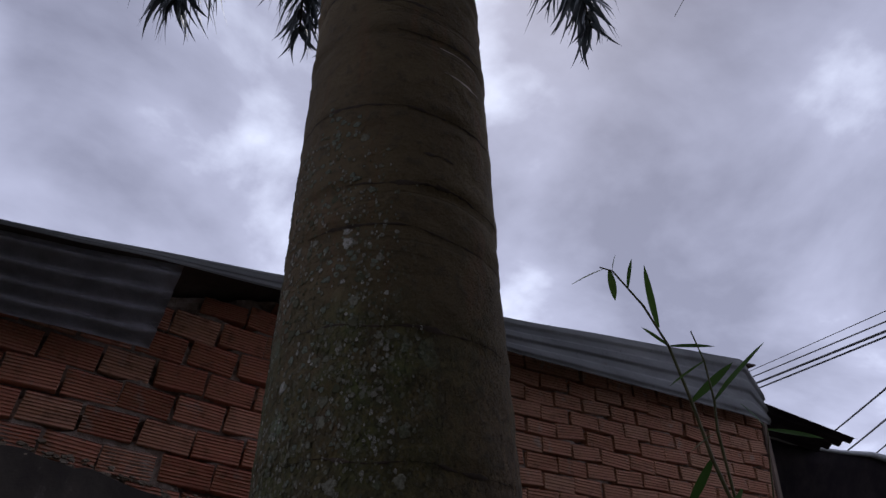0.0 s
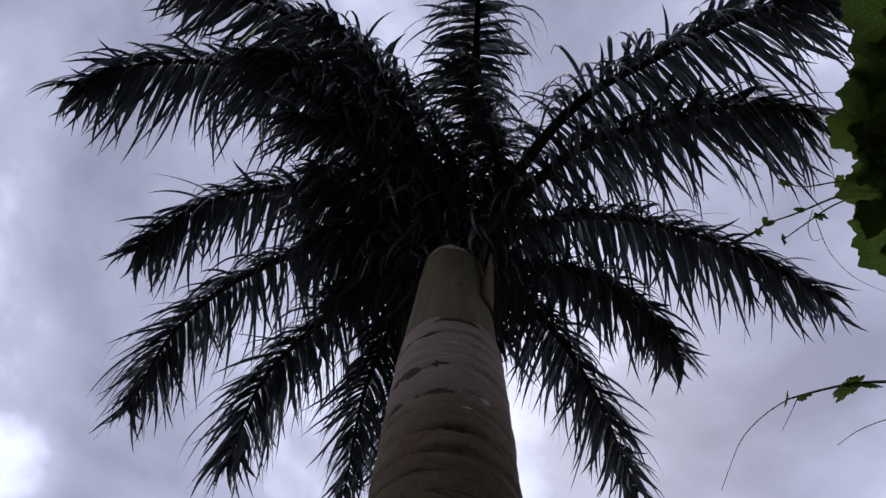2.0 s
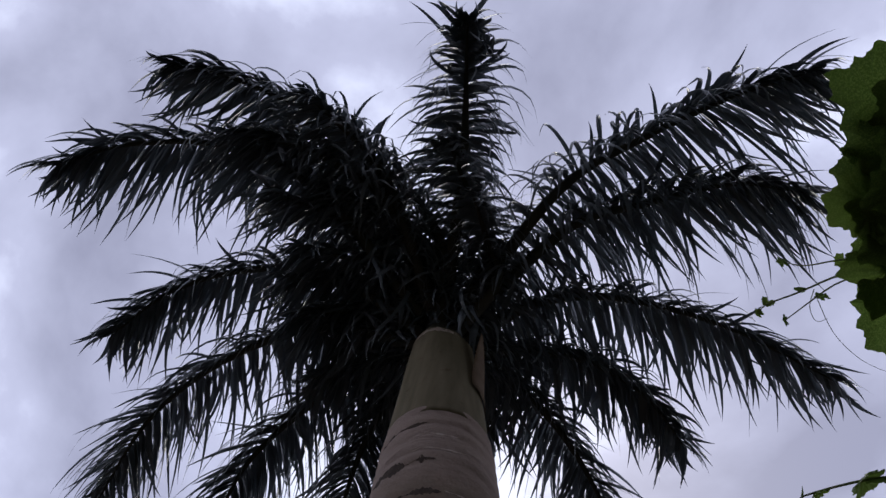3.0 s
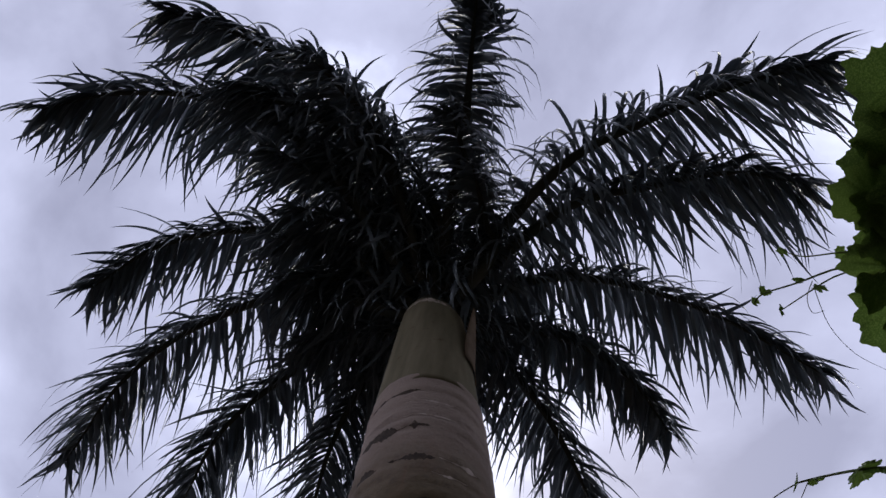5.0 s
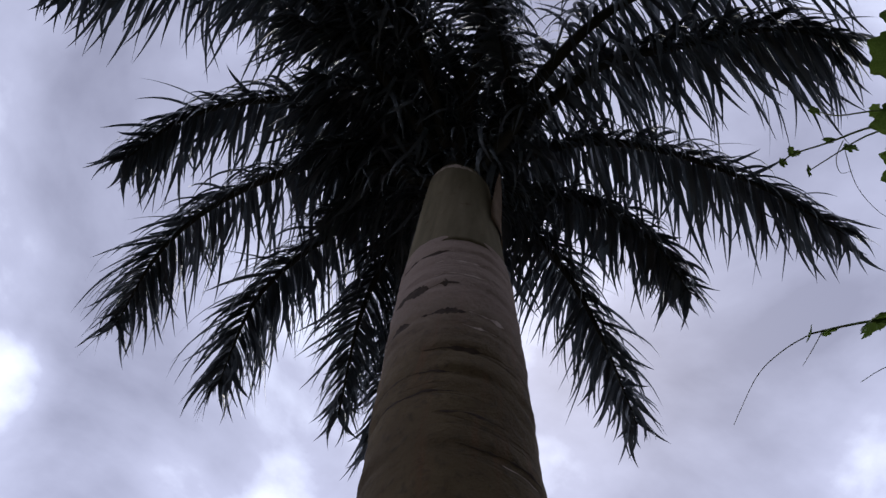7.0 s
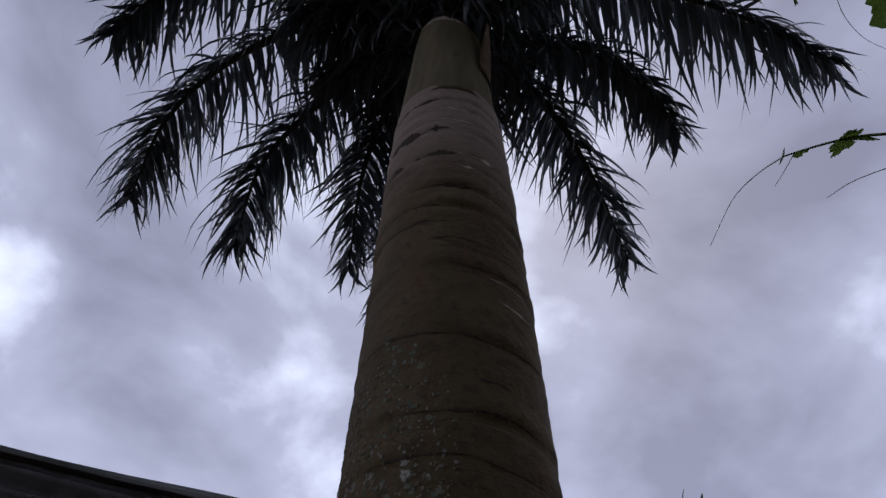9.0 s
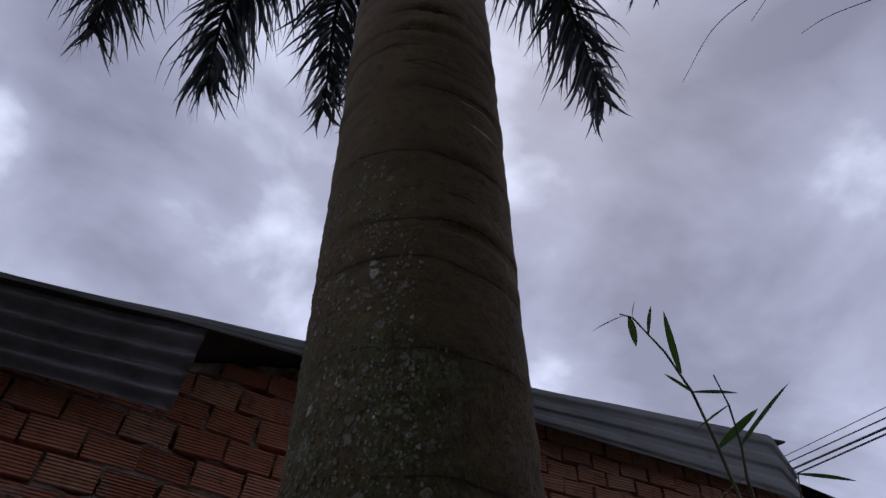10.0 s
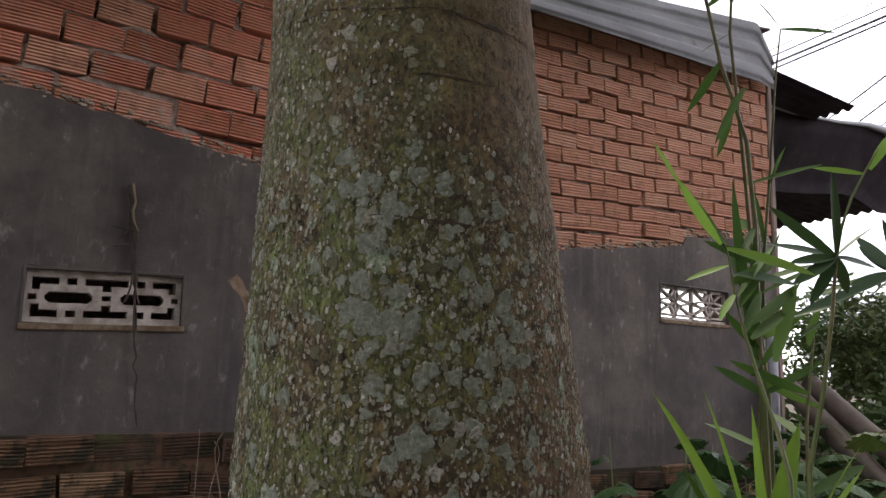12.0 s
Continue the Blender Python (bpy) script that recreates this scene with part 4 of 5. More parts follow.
def build_side_roofs():
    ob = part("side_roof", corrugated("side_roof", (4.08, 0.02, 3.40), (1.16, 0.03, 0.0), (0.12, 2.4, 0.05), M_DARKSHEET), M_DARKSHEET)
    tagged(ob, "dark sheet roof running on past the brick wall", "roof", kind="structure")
    aw = empty("awning", (6.4, 1.8, 3.4), "dark corrugated awning with a scalloped edge behind the shed", "awning", kind="structure")
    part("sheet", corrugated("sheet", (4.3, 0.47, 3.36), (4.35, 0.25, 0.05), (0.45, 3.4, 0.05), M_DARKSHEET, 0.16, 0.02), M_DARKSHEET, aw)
    # old sheet hung along the front of the awning, with a rolled pale edge
    edge = [(4.70, 3.386), (4.95, 3.398), (5.30, 3.429), (5.63, 3.468), (6.08, 3.541), (6.36, 3.553), (6.71, 3.468), (7.48, 3.513)]
    bm = bmesh.new()
    grid = []
    for i, (x, z) in enumerate(edge):
        grid.append([bm.verts.new((x, 0.42 + 0.05 * k + 0.02 * math.sin(i * 1.7 + k), z - 0.11 * k)) for k in range(6)])
    for a, b in zip(grid, grid[1:]):
        for k in range(5):
            bm.faces.new((a[k], b[k], b[k + 1], a[k + 1]))
    bmesh.ops.solidify(bm, geom=bm.faces[:], thickness=0.005)
    part("valance", bm, M_DARKSHEET, aw, "bent dark sheet hung under the awning", smooth=True)
    bm = bmesh.new()
    tube(bm, [(x, 0.405, z + 0.008) for x, z in edge], [0.008, 0.012, 0.014, 0.016, 0.024, 0.034, 0.034, 0.03], 8)
    part("edge_strip", bm, M_SHEET, aw, "pale rolled metal edge", smooth=True)
    for x, y in ((8.5, 3.6), (8.55, 0.9), (4.6, 3.6)):
        bm = bmesh.new()
        tube(bm, [(x, y, 0), (x, y, 3.4)], 0.045, 10)
        part("post", bm, M_TWIG, aw)


build_side_roofs()


# ---- vents set in the wall ----
def hole_pattern(u, v):
    """True where the cast vent block of two linked units is open."""
    w = min(v, 1 - v)
    rects = ((0.04, 0.20, 0.13, 0.27), (0.04, 0.09, 0.27, 0.36), (0.25, 0.31, 0.14, 0.27), (0.36, 0.64, 0.14, 0.26), (0.47, 0.53, 0.26, 0.37),
             (0.69, 0.75, 0.14, 0.27), (0.80, 0.96, 0.13, 0.27), (0.91, 0.96, 0.27, 0.36), (0.02, 0.075, 0.455, 0.545), (0.47, 0.53, 0.46, 0.54), (0.925, 0.98, 0.455, 0.545))
    if any(a < u < b and c < w < d + (0.1 if d > 0.5 else 0) for a, b, c, d in rects):
        return True
    for cu in (0.265, 0.735):
        dx = max(0.0, abs(u - cu) - 0.105) / 0.038
        dy = abs(v - 0.5) / 0.115
        if dx * dx + dy * dy < 1:
            return True
    return False


def build_vent_west():
    x0, x1, z0, z1 = VENT_L
    vent = empty("vent_block", ((x0 + x1) / 2, 0.03, z0), "white cast-cement vent block with oval and stepped openings", "vent block")
    nu, nv = 100, 38
    bm = bmesh.new()
    cache = {}

    def v(i, k, y):
        if (i, k, y) not in cache:
            cache[i, k, y] = bm.verts.new((x0 + 0.003 + (x1 - x0 - 0.006) * i / nu, y, z0 + 0.003 + (z1 - z0 - 0.006) * k / nv))
        return cache[i, k, y]

    full = lambda i, k: 0 <= i < nu and 0 <= k < nv and not hole_pattern((i + 0.5) / nu, (k + 0.5) / nv)
    ya, yb = 0.014, 0.07
    for i in range(nu):
        for k in range(nv):
            if not full(i, k):
                continue
            bm.faces.new((v(i, k, ya), v(i + 1, k, ya), v(i + 1, k + 1, ya), v(i, k + 1, ya)))
            for di, dk, q in ((-1, 0, ((i, k + 1), (i, k))), (1, 0, ((i + 1, k), (i + 1, k + 1))), (0, -1, ((i, k), (i + 1, k))), (0, 1, ((i + 1, k + 1), (i, k + 1)))):
                if not full(i + di, k + dk):
                    (a, b), (c, d) = q
                    bm.faces.new((v(a, b, ya), v(a, b, yb), v(c, d, yb), v(c, d, ya)))
    part("block", bm, M_VENT, vent)
    frame_round(vent, VENT_L)
    vent.rotation_euler = (0, radians(-2.2), 0)


def frame_round(vent, r):
    """Thin edges of cement round the opening; the sill is stained with rust."""
    x0, x1, z0, z1 = r
    for lo, hi, mat, label in (((x0 - 0.008, -0.015, z0 - 0.016), (x1 + 0.008, 0.010, z0 + 0.004), M_VENTDIRT, "rust-stained sill"), ((x0 - 0.006, -0.0115, z1 - 0.004), (x1 + 0.006, 0.004, z1 + 0.006), M_PLASTER, ""),
                               ((x0 - 0.007, -0.0115, z0), (x0 + 0.003, 0.004, z1), M_PLASTER, ""), ((x1 - 0.003, -0.0115, z0), (x1 + 0.007, 0.004, z1), M_PLASTER, "")):
        bm = bmesh.new()
        box(bm, lo, hi)
        bmesh.ops.bevel(bm, geom=bm.edges[:], offset=0.002, segments=1, affect="EDGES")
        part("rim", bm, mat, vent, label)


def build_vent_east():
    x0, x1, z0, z1 = VENT_R
    vent = empty("vent_block", ((x0 + x1) / 2, 0.03, z0), "pale cement vent block with star-shaped openings", "vent block")
    h, n = z1 - z0, 2
    w = (x1 - x0) / n

    def bar(a, b, t=0.011):
        bm = bmesh.new()
        a, b = Vector((a[0], 0, a[1])), Vector((b[0], 0, b[1]))
        d = (b - a)
        s = Vector((-d.z, 0, d.x)).normalized() * t
        vs = [bm.verts.new(p + q + Vector((0, y, 0))) for y in (0.012, 0.036) for p, q in ((a, -s), (b, -s), (b, s), (a, s))]
        for f in ((0, 1, 2, 3), (7, 6, 5, 4), (0, 4, 5, 1), (1, 5, 6, 2), (2, 6, 7, 3), (3, 7, 4, 0)):
            bm.faces.new([vs[i] for i in f])
        part("bar", bm, M_VENT, vent)

    for k in range(n):
        a, b, c = x0 + k * w, x0 + (k + 1) * w, x0 + (k + 0.5) * w
        m, q = z0 + h * 0.55, w * 0.13
        # a four-pointed star round an upright
        for u, v in ((a, c - q), (b, c + q)):
            bar((u, m), (v, m + h * 0.10), 0.0065)
            bar((u, m), (v, m - h * 0.10), 0.0065)
            bar((v, m + h * 0.10), (c, z1), 0.0065)
            bar((v, m - h * 0.10), (c, z0 + h * 0.18), 0.0065)
            bar((u, z1), (c, m), 0.006)
            bar((u, z0 + h * 0.18), (c, m), 0.006)
        bar((c, z0), (c, z1), 0.006)
        bar((b, z0), (b, z1), 0.007)
    bar((x0, z0 + 0.008), (x1, z0 + 0.008), 0.012)
    bar((x0, z0 + h * 0.18), (x1, z0 + h * 0.18), 0.006)
    bar((x0, z1 - 0.012), (x1, z1 - 0.012), 0.010)
    frame_round(vent, VENT_R)


build_vent_west()
build_vent_east()

# dry creeper hanging down the wall past the vent
bm = bmesh.new()
rw = random.Random(3)
pts = [(0.368 + 0.09 * s + 0.008 * rw.uniform(-1, 1), -0.022 - 0.006 * rw.random(), 1.955 - 0.80 * s) for s in np.linspace(0, 1, 26)]
tube(bm, pts, [(0.0095 if i < 11 else 0.0034) * (0.6 + 0.7 * rw.random()) for i in range(len(pts))], 6)
creeper = part("dry_creeper", bm, M_DARKTWIG)
tagged(creeper, "thin dry creeper hanging over the grey wall and vent", "creeper")
for s0, dx, dz in ((5, -0.075, 0.012), (6, -0.065, -0.022), (4, -0.03, -0.05), (2, 0.012, -0.09), (4, 0.014, -0.12), (6, -0.010, -0.10), (7, 0.02, -0.10), (9, -0.02, -0.11), (10, 0.022, -0.08), (11, 0.012, -0.16)):
    p = Vector(pts[s0])
    bm = bmesh.new()
    tube(bm, curve_pts([p, p + Vector((dx * 0.3, -0.012, dz * 0.8)), p + Vector((dx, -0.004, dz))], 6), 0.0036, 5)
    part("twig", bm, M_DARKTWIG, creeper)

# its broken, sun-bleached upper end
bm = bmesh.new()
tube(bm, [Vector(p) + Vector((0.004, -0.012, 0.004)) for p in pts[:6]], [0.0038, 0.0046, 0.0040, 0.0044, 0.0034, 0.0016], 6)
part("twig", bm, M_TWIG, creeper, "bleached broken twig")

# dry stems standing between the footing and the palm
dry = empty("dry_weed", (0.70, -0.13, 0.0), "thin pale dry weed stems before the footing", "plant")
for x, lean, top in ((0.645, -0.004, 1.15), (0.69, 0.028, 1.135), (0.722, -0.03, 1.11), (0.75, 0.012, 1.05)):
    bm = bmesh.new()
    tube(bm, curve_pts([(x, -0.13, 0.0), (x + 0.03, -0.14, 0.7), (x + lean * 5, -0.11, 0.95), (x - lean * 2, -0.12, 1.03), (x + lean, -0.125, top)], 18), [0.0034 - 0.00012 * i for i in range(19)], 6)
    part("stem", bm, M_TWIG, dry, smooth=True)

# ---- drain pipe, long pipes leaning in the corner ----
bm = bmesh.new()
tube(bm, [(3.90, -0.055, 0.0), (3.90, -0.055, 1.82)], 0.028, 14)
tagged(part("drain_pipe", bm, M_PVC, smooth=True), "grey plastic drain pipe standing against the wall", "pipe")


def leaning_pipe(top, low, r):
    top, low = Vector(top), Vector(low)
    foot = low + (low - top) * (low.z / (top.z - low.z))
    bm = bmesh.new()
    tube(bm, [top, top.lerp(foot, 0.02), foot], r, 20, cap=False)
    bmesh.ops.solidify(bm, geom=bm.faces[:], thickness=0.006)
    ob = part("long_pipe", bm, M_PIPE, smooth=True)
    return tagged(ob, "long weathered grey-brown pipe leaning against the wall corner", "pipe", "pipes leaning in the corner")


leaning_pipe((3.905, -0.160, 1.323), (3.650, -0.710, 0.952), 0.056)
leaning_pipe((4.031, -0.200, 1.359), (3.802, -0.630, 1.122), 0.055)


# ---- cables ----
def cable(a, b, r=0.012, sag=0.25):
    a, b = Vector(a), Vector(b)
    d = b - a
    a2, b2 = a - d * 2.2, b + d * 3.0
    bm = bmesh.new()
    tube(bm, [a2.lerp(b2, i / 24) + Vector((0, 0, -sag * 4 * (i / 24) * (1 - i / 24) + sag * 0.9)) for i in range(25)], r, 6)
    ob = part("power_cable", bm, M_CABLE)
    return tagged(ob, "black overhead power cable strung across the sky", "cable", "overhead cables")


EYE = Vector((0.08, -2.57, 1.45))
for d1, s1, d2, s2, r in (((0.770, 0.497, 0.393), 13, (0.829, 0.347, 0.432), 10, 0.010), ((0.770, 0.499, 0.383), 13, (0.832, 0.350, 0.422), 10, 0.017),
                          ((0.771, 0.501, 0.376), 13, (0.833, 0.351, 0.416), 10, 0.013), ((0.768, 0.495, 0.401), 13, (0.824, 0.345, 0.442), 10, 0.006),
                          ((0.836, 0.440, 0.326), 14, (0.850, 0.382, 0.362), 11, 0.014), ((0.845, 0.430, 0.305), 14, (0.857, 0.384, 0.335), 11, 0.014),
                          ((0.85, 0.425, 0.285), 14, (0.862, 0.386, 0.313), 11, 0.010)):
    cable(EYE + Vector(d1) * s1, EYE + Vector(d2) * s2, r, 0.06)


# ---- leaves and plants ----
def lance_leaf(length, width, droop=0.5, fold=0.25, n=7):
    """A pointed lance-shaped leaf along +x with a folded midrib."""
    bm = bmesh.new()
    rows = []
    x = z = 0.0
    for i in range(n + 1):
        s = i / n
        a = -droop * s
        w = width * 0.5 * (math.sin(math.pi * min(1.0, s * 0.9 + 0.08)) ** 0.8) * (1 if s < 0.98 else 0.05)
        rows.append([bm.verts.new((x, -w, z + fold * w)), bm.verts.new((x, 0, z)), bm.verts.new((x, w, z + fold * w))])
        x += math.cos(a) * length / n
        z += math.sin(a) * length / n
    for a, b in zip(rows, rows[1:]):
        for k in range(2):
            bm.faces.new((a[k], a[k + 1], b[k + 1], b[k]))
    return bm


def aim(at, to, roll=0.0):
    """A pose at a place whose x axis points to another place."""
    d = (Vector(to) - Vector(at)).normalized()
    y = Vector((0, 0, 1)).cross(d)
    y = y.normalized() if y.length > 1e-3 else Vector((0, 1, 0))
    z = d.cross(y)
    m = Matrix((d, y, z)).transposed().to_4x4()
    return Matrix.Translation(at) @ m @ Matrix.Rotation(roll, 4, "X")


rp = random.Random(5)


def bamboo_leaf(plant, at, to, width=0.02, droop=0.3, material=None):
    length = (Vector(to) - Vector(at)).length * 1.14
    ob = new("leaf", mesh_of(lance_leaf(length, width, droop), "leaf", material or M_BAMBOO, True))
    d = (Vector(to) - Vector(at)).normalized()
    n = Vector((-0.75, -0.45, 0.35)) + Vector((rp.uniform(-0.6, 0.6), rp.uniform(-0.6, 0.6), rp.uniform(-0.5, 0.5)))
    n = (n - d * n.dot(d)).normalized()
    ob.matrix_basis = Matrix.Translation(at) @ Matrix((d, n.cross(d), n)).transposed().to_4x4()
    return adopt(ob, plant)


def bamboo(path, leaves, r0, label, material=None):
    plant = empty("bamboo", path[0], label, "bamboo", "young bamboo by the wall")
    pts = []
    for a, b in zip(path, path[1:]):
        pts += [Vector(a).lerp(Vector(b), i / 3) for i in range(3)]
    pts.append(Vector(path[-1]))
    bm = bmesh.new()
    tube(bm, pts, [r0 * (1 - 0.8 * i / len(pts)) * (1.12 if i % 3 == 0 else 1) for i in range(len(pts))], 7)
    part("cane", bm, M_CANE, plant, smooth=True)
    for at, to, w in leaves:
        bamboo_leaf(plant, at, to, w, 0.12, material)
    return plant


# tall shoot whose tip nods in front of the roof
tall = [(1.43, -1.66, 0.0), (1.425, -1.66, 0.7), (1.409, -1.657, 1.351), (1.397, -1.648, 1.513), (1.359, -1.639, 1.703), (1.304, -1.633, 1.864),
        (1.226, -1.600, 2.02), (1.185, -1.597, 2.127), (1.139, -1.595, 2.241), (1.079, -1.589, 2.329), (1.002, -1.578, 2.401), (0.975, -1.565, 2.408)]


def nod(p):
    """The breeze bends the upper part of the tall shoot."""
    k = min(1.0, max(0.0, (p[2] - 1.45) / 0.6))
    return Vector(p) + Vector((0.85, -0.52, 0.0)) * 0.105 * k + Vector((0, 0, 0.055)) * min(1.0, max(0.0, (p[2] - 1.7) / 0.5))


tip_leaves = [((0.985, -1.57, 2.405), (0.931, -1.523, 2.373), 0.011), ((0.995, -1.575, 2.402), (1.005, -1.574, 2.335), 0.013), ((1.12, -1.59, 2.285), (1.055, -1.626, 2.392), 0.013),
              ((1.139, -1.595, 2.241), (1.235, -1.634, 2.258), 0.008), ((1.139, -1.595, 2.241), (1.097, -1.569, 2.284), 0.007), ((1.185, -1.597, 2.127), (1.25, -1.66, 2.20), 0.013),
              ((1.002, -1.578, 2.401), (0.99, -1.60, 2.425), 0.008), ((1.04, -1.585, 2.365), (1.03, -1.61, 2.42), 0.009), ((1.226, -1.60, 2.02), (1.19, -1.57, 1.93), 0.019),
              ((1.26, -1.62, 1.95), (1.24, -1.62, 1.84), 0.019)]
low_leaves = [((1.404, -1.65, 1.42), (1.279, -1.631, 1.742), 0.026), ((1.399, -1.65, 1.513), (1.258, -1.598, 1.726), 0.024), ((1.404, -1.652, 1.466), (1.325, -1.662, 1.648), 0.024),
              ((1.393, -1.65, 1.561), (1.398, -1.761, 1.61), 0.017), ((1.391, -1.66, 1.619), (1.277, -1.602, 1.661), 0.021), ((1.407, -1.654, 1.408), (1.394, -1.735, 1.51), 0.018),
              ((1.396, -1.646, 1.513), (1.326, -1.645, 1.579), 0.019), ((1.407, -1.655, 1.443), (1.324, -1.631, 1.509), 0.018), ((1.359, -1.639, 1.703), (1.30, -1.66, 1.64), 0.017),
              ((1.409, -1.657, 1.351), (1.47, -1.74, 1.42), 0.018), ((1.405, -1.656, 1.38), (1.50, -1.72, 1.33), 0.018)]
bamboo([nod(p) for p in tall], [(nod(a), nod(b), w * (1.4 if a[2] > 2.1 else 1.0)) for a, b, w in tip_leaves + low_leaves],
       0.007, "tall thin bamboo shoot with a nodding tip")
second = [(1.47, -1.64, 0.0), (1.465, -1.64, 0.8), (1.456, -1.638, 1.35), (1.436, -1.629, 1.59), (1.373, -1.653, 1.89), (1.295, -1.689, 2.102), (1.283, -1.703, 2.163), (1.25, -1.72, 2.24), (1.215, -1.725, 2.30)]
bamboo(second, [((1.283, -1.703, 2.163), (1.278, -1.829, 2.238), 0.013), ((1.283, -1.703, 2.163), (1.30, -1.76, 2.22), 0.009), ((1.25, -1.72, 2.24), (1.21, -1.66, 2.20), 0.007),
                ((1.295, -1.689, 2.102), (1.24, -1.66, 2.06), 0.011), ((1.324, -1.70, 1.985), (1.265, -1.674, 1.875), 0.018), ((1.40, -1.645, 1.80), (1.46, -1.76, 1.83), 0.013),
                ((1.44, -1.63, 1.60), (1.40, -1.72, 1.68), 0.018), ((1.45, -1.635, 1.45), (1.36, -1.67, 1.40), 0.019)], 0.006, "slender green bamboo shoot beside the palm")
for at_x, at_y, top_z, dx in ((1.50, -1.62, 1.75, -0.06), (1.40, -1.74, 1.58, 0.05)):
    bamboo([(at_x, at_y, 0.0), (at_x, at_y, 0.8), (at_x + dx * 0.4, at_y, 1.3), (at_x + dx, at_y - 0.02, top_z)],
           [((at_x + dx * q, at_y, 0.95 + (top_z - 0.95) * q), (at_x + dx * q + 0.13 * math.cos(9 * q + at_x * 20), at_y + 0.13 * math.sin(9 * q + at_x * 20), 1.0 + (top_z - 0.95) * q), 0.022)
            for q in (0.35, 0.5, 0.65, 0.8, 0.95)], 0.006, "thin young bamboo stem with a few leaves")
third = [(0.915, -2.046, 0.0), (0.915, -2.046, 0.7), (0.915, -2.046, 1.278), (0.930, -2.060, 1.376), (0.934, -2.073, 1.465), (0.931, -2.084, 1.537), (0.929, -2.094, 1.574), (0.928, -2.108, 1.607), (0.929, -2.125, 1.636), (0.929, -2.142, 1.662)]
shoot = bamboo(third, [((0.931, -2.084, 1.537), (0.894, -2.108, 1.621), 0.0144), ((0.931, -2.084, 1.537), (0.857, -2.056, 1.586), 0.0144), ((0.931, -2.084, 1.537), (0.886, -2.035, 1.555), 0.0144), ((0.931, -2.084, 1.537), (0.880, -2.063, 1.529), 0.0144), ((0.931, -2.084, 1.537), (0.876, -2.067, 1.504), 0.0144), ((0.931, -2.084, 1.537), (0.915, -2.062, 1.485), 0.0144), ((0.931, -2.084, 1.537), (0.980, -2.102, 1.579), 0.0144), ((0.931, -2.084, 1.537), (0.967, -2.076, 1.499), 0.0144), ((0.931, -2.084, 1.537), (0.973, -2.105, 1.529), 0.0144), ((0.953, -2.069, 1.481), (0.913, -2.036, 1.467), 0.0101), ((0.934, -2.073, 1.465), (0.939, -2.019, 1.437), 0.0086)],
               0.0036, "low bamboo shoot with a fan of dark leaves", M_DARKBAMBOO)
for at, to, w in (((0.929, -2.123, 1.634), (0.879, -2.098, 1.638), 0.0094), ((0.931, -2.130, 1.638), (0.933, -2.164, 1.682), 0.0216)):
    bamboo_leaf(shoot, at, to, w * 0.8, 0.1, M_YOUNG)
bamboo([(1.049, -2.083, 0.0), (1.049, -2.083, 0.7), (1.049, -2.083, 1.274), (1.057, -2.087, 1.407), (1.052, -2.097, 1.527)],
       [((1.052, -2.097, 1.527), (1.045, -2.054, 1.577), 0.0158), ((1.052, -2.097, 1.527), (1.048, -2.042, 1.520), 0.0158), ((1.052, -2.097, 1.527), (1.048, -2.056, 1.565), 0.0158), ((1.052, -2.097, 1.527), (1.052, -2.060, 1.556), 0.0158), ((1.052, -2.097, 1.527), (1.013, -1.971, 1.476), 0.0158), ((1.052, -2.097, 1.527), (1.056, -2.084, 1.597), 0.0158), ((1.052, -2.097, 1.527), (1.056, -2.051, 1.497), 0.0158)], 0.0036, "low bamboo shoot with long dark leaves", M_DARKBAMBOO)

# thin shoot at the corner of the wall, with two long leaves at its tip
corner = [(1.45, -1.60, 0.0), (1.44, -1.60, 0.7), (1.451, -1.618, 1.279), (1.459, -1.628, 1.47), (1.448, -1.646, 1.652), (1.426, -1.683, 1.83), (1.402, -1.711, 1.944), (1.379, -1.737, 2.031), (1.358, -1.763, 2.10)]
bamboo(corner, [((1.358, -1.763, 2.10), (1.296, -1.763, 2.138), 0.013), ((1.358, -1.763, 2.10), (1.385, -1.848, 2.07), 0.012), ((1.43, -1.68, 1.80), (1.406, -1.724, 1.857), 0.012), ((1.445, -1.65, 1.66), (1.399, -1.668, 1.766), 0.013)], 0.0055, "thin bamboo shoot with two long leaves at its tip")

# leafy shoot before the small vent
leafy = [(0.752, -2.124, 0.0), (0.752, -2.124, 0.7), (0.752, -2.124, 1.289), (0.750, -2.113, 1.337), (0.744, -2.101, 1.381), (0.735, -2.091, 1.433), (0.728, -2.086, 1.474), (0.721, -2.085, 1.513), (0.717, -2.084, 1.527)]
shoot = bamboo(leafy, [((0.726, -2.088, 1.495), (0.808, -2.102, 1.494), 0.0136), ((0.729, -2.088, 1.471), (0.783, -2.092, 1.530), 0.0112), ((0.738, -2.095, 1.442), (0.820, -2.101, 1.489), 0.0128), ((0.794, -2.086, 1.405), (0.809, -2.101, 1.483), 0.0160), ((0.731, -2.088, 1.460), (0.774, -2.090, 1.509), 0.0104), ((0.725, -2.084, 1.486), (0.787, -2.093, 1.512), 0.0144), ((0.739, -2.096, 1.427), (0.807, -2.094, 1.463), 0.0128), ((0.735, -2.091, 1.433), (0.783, -2.079, 1.480), 0.0112)],
               0.0032, "leafy bamboo shoot with broad bright green leaves")
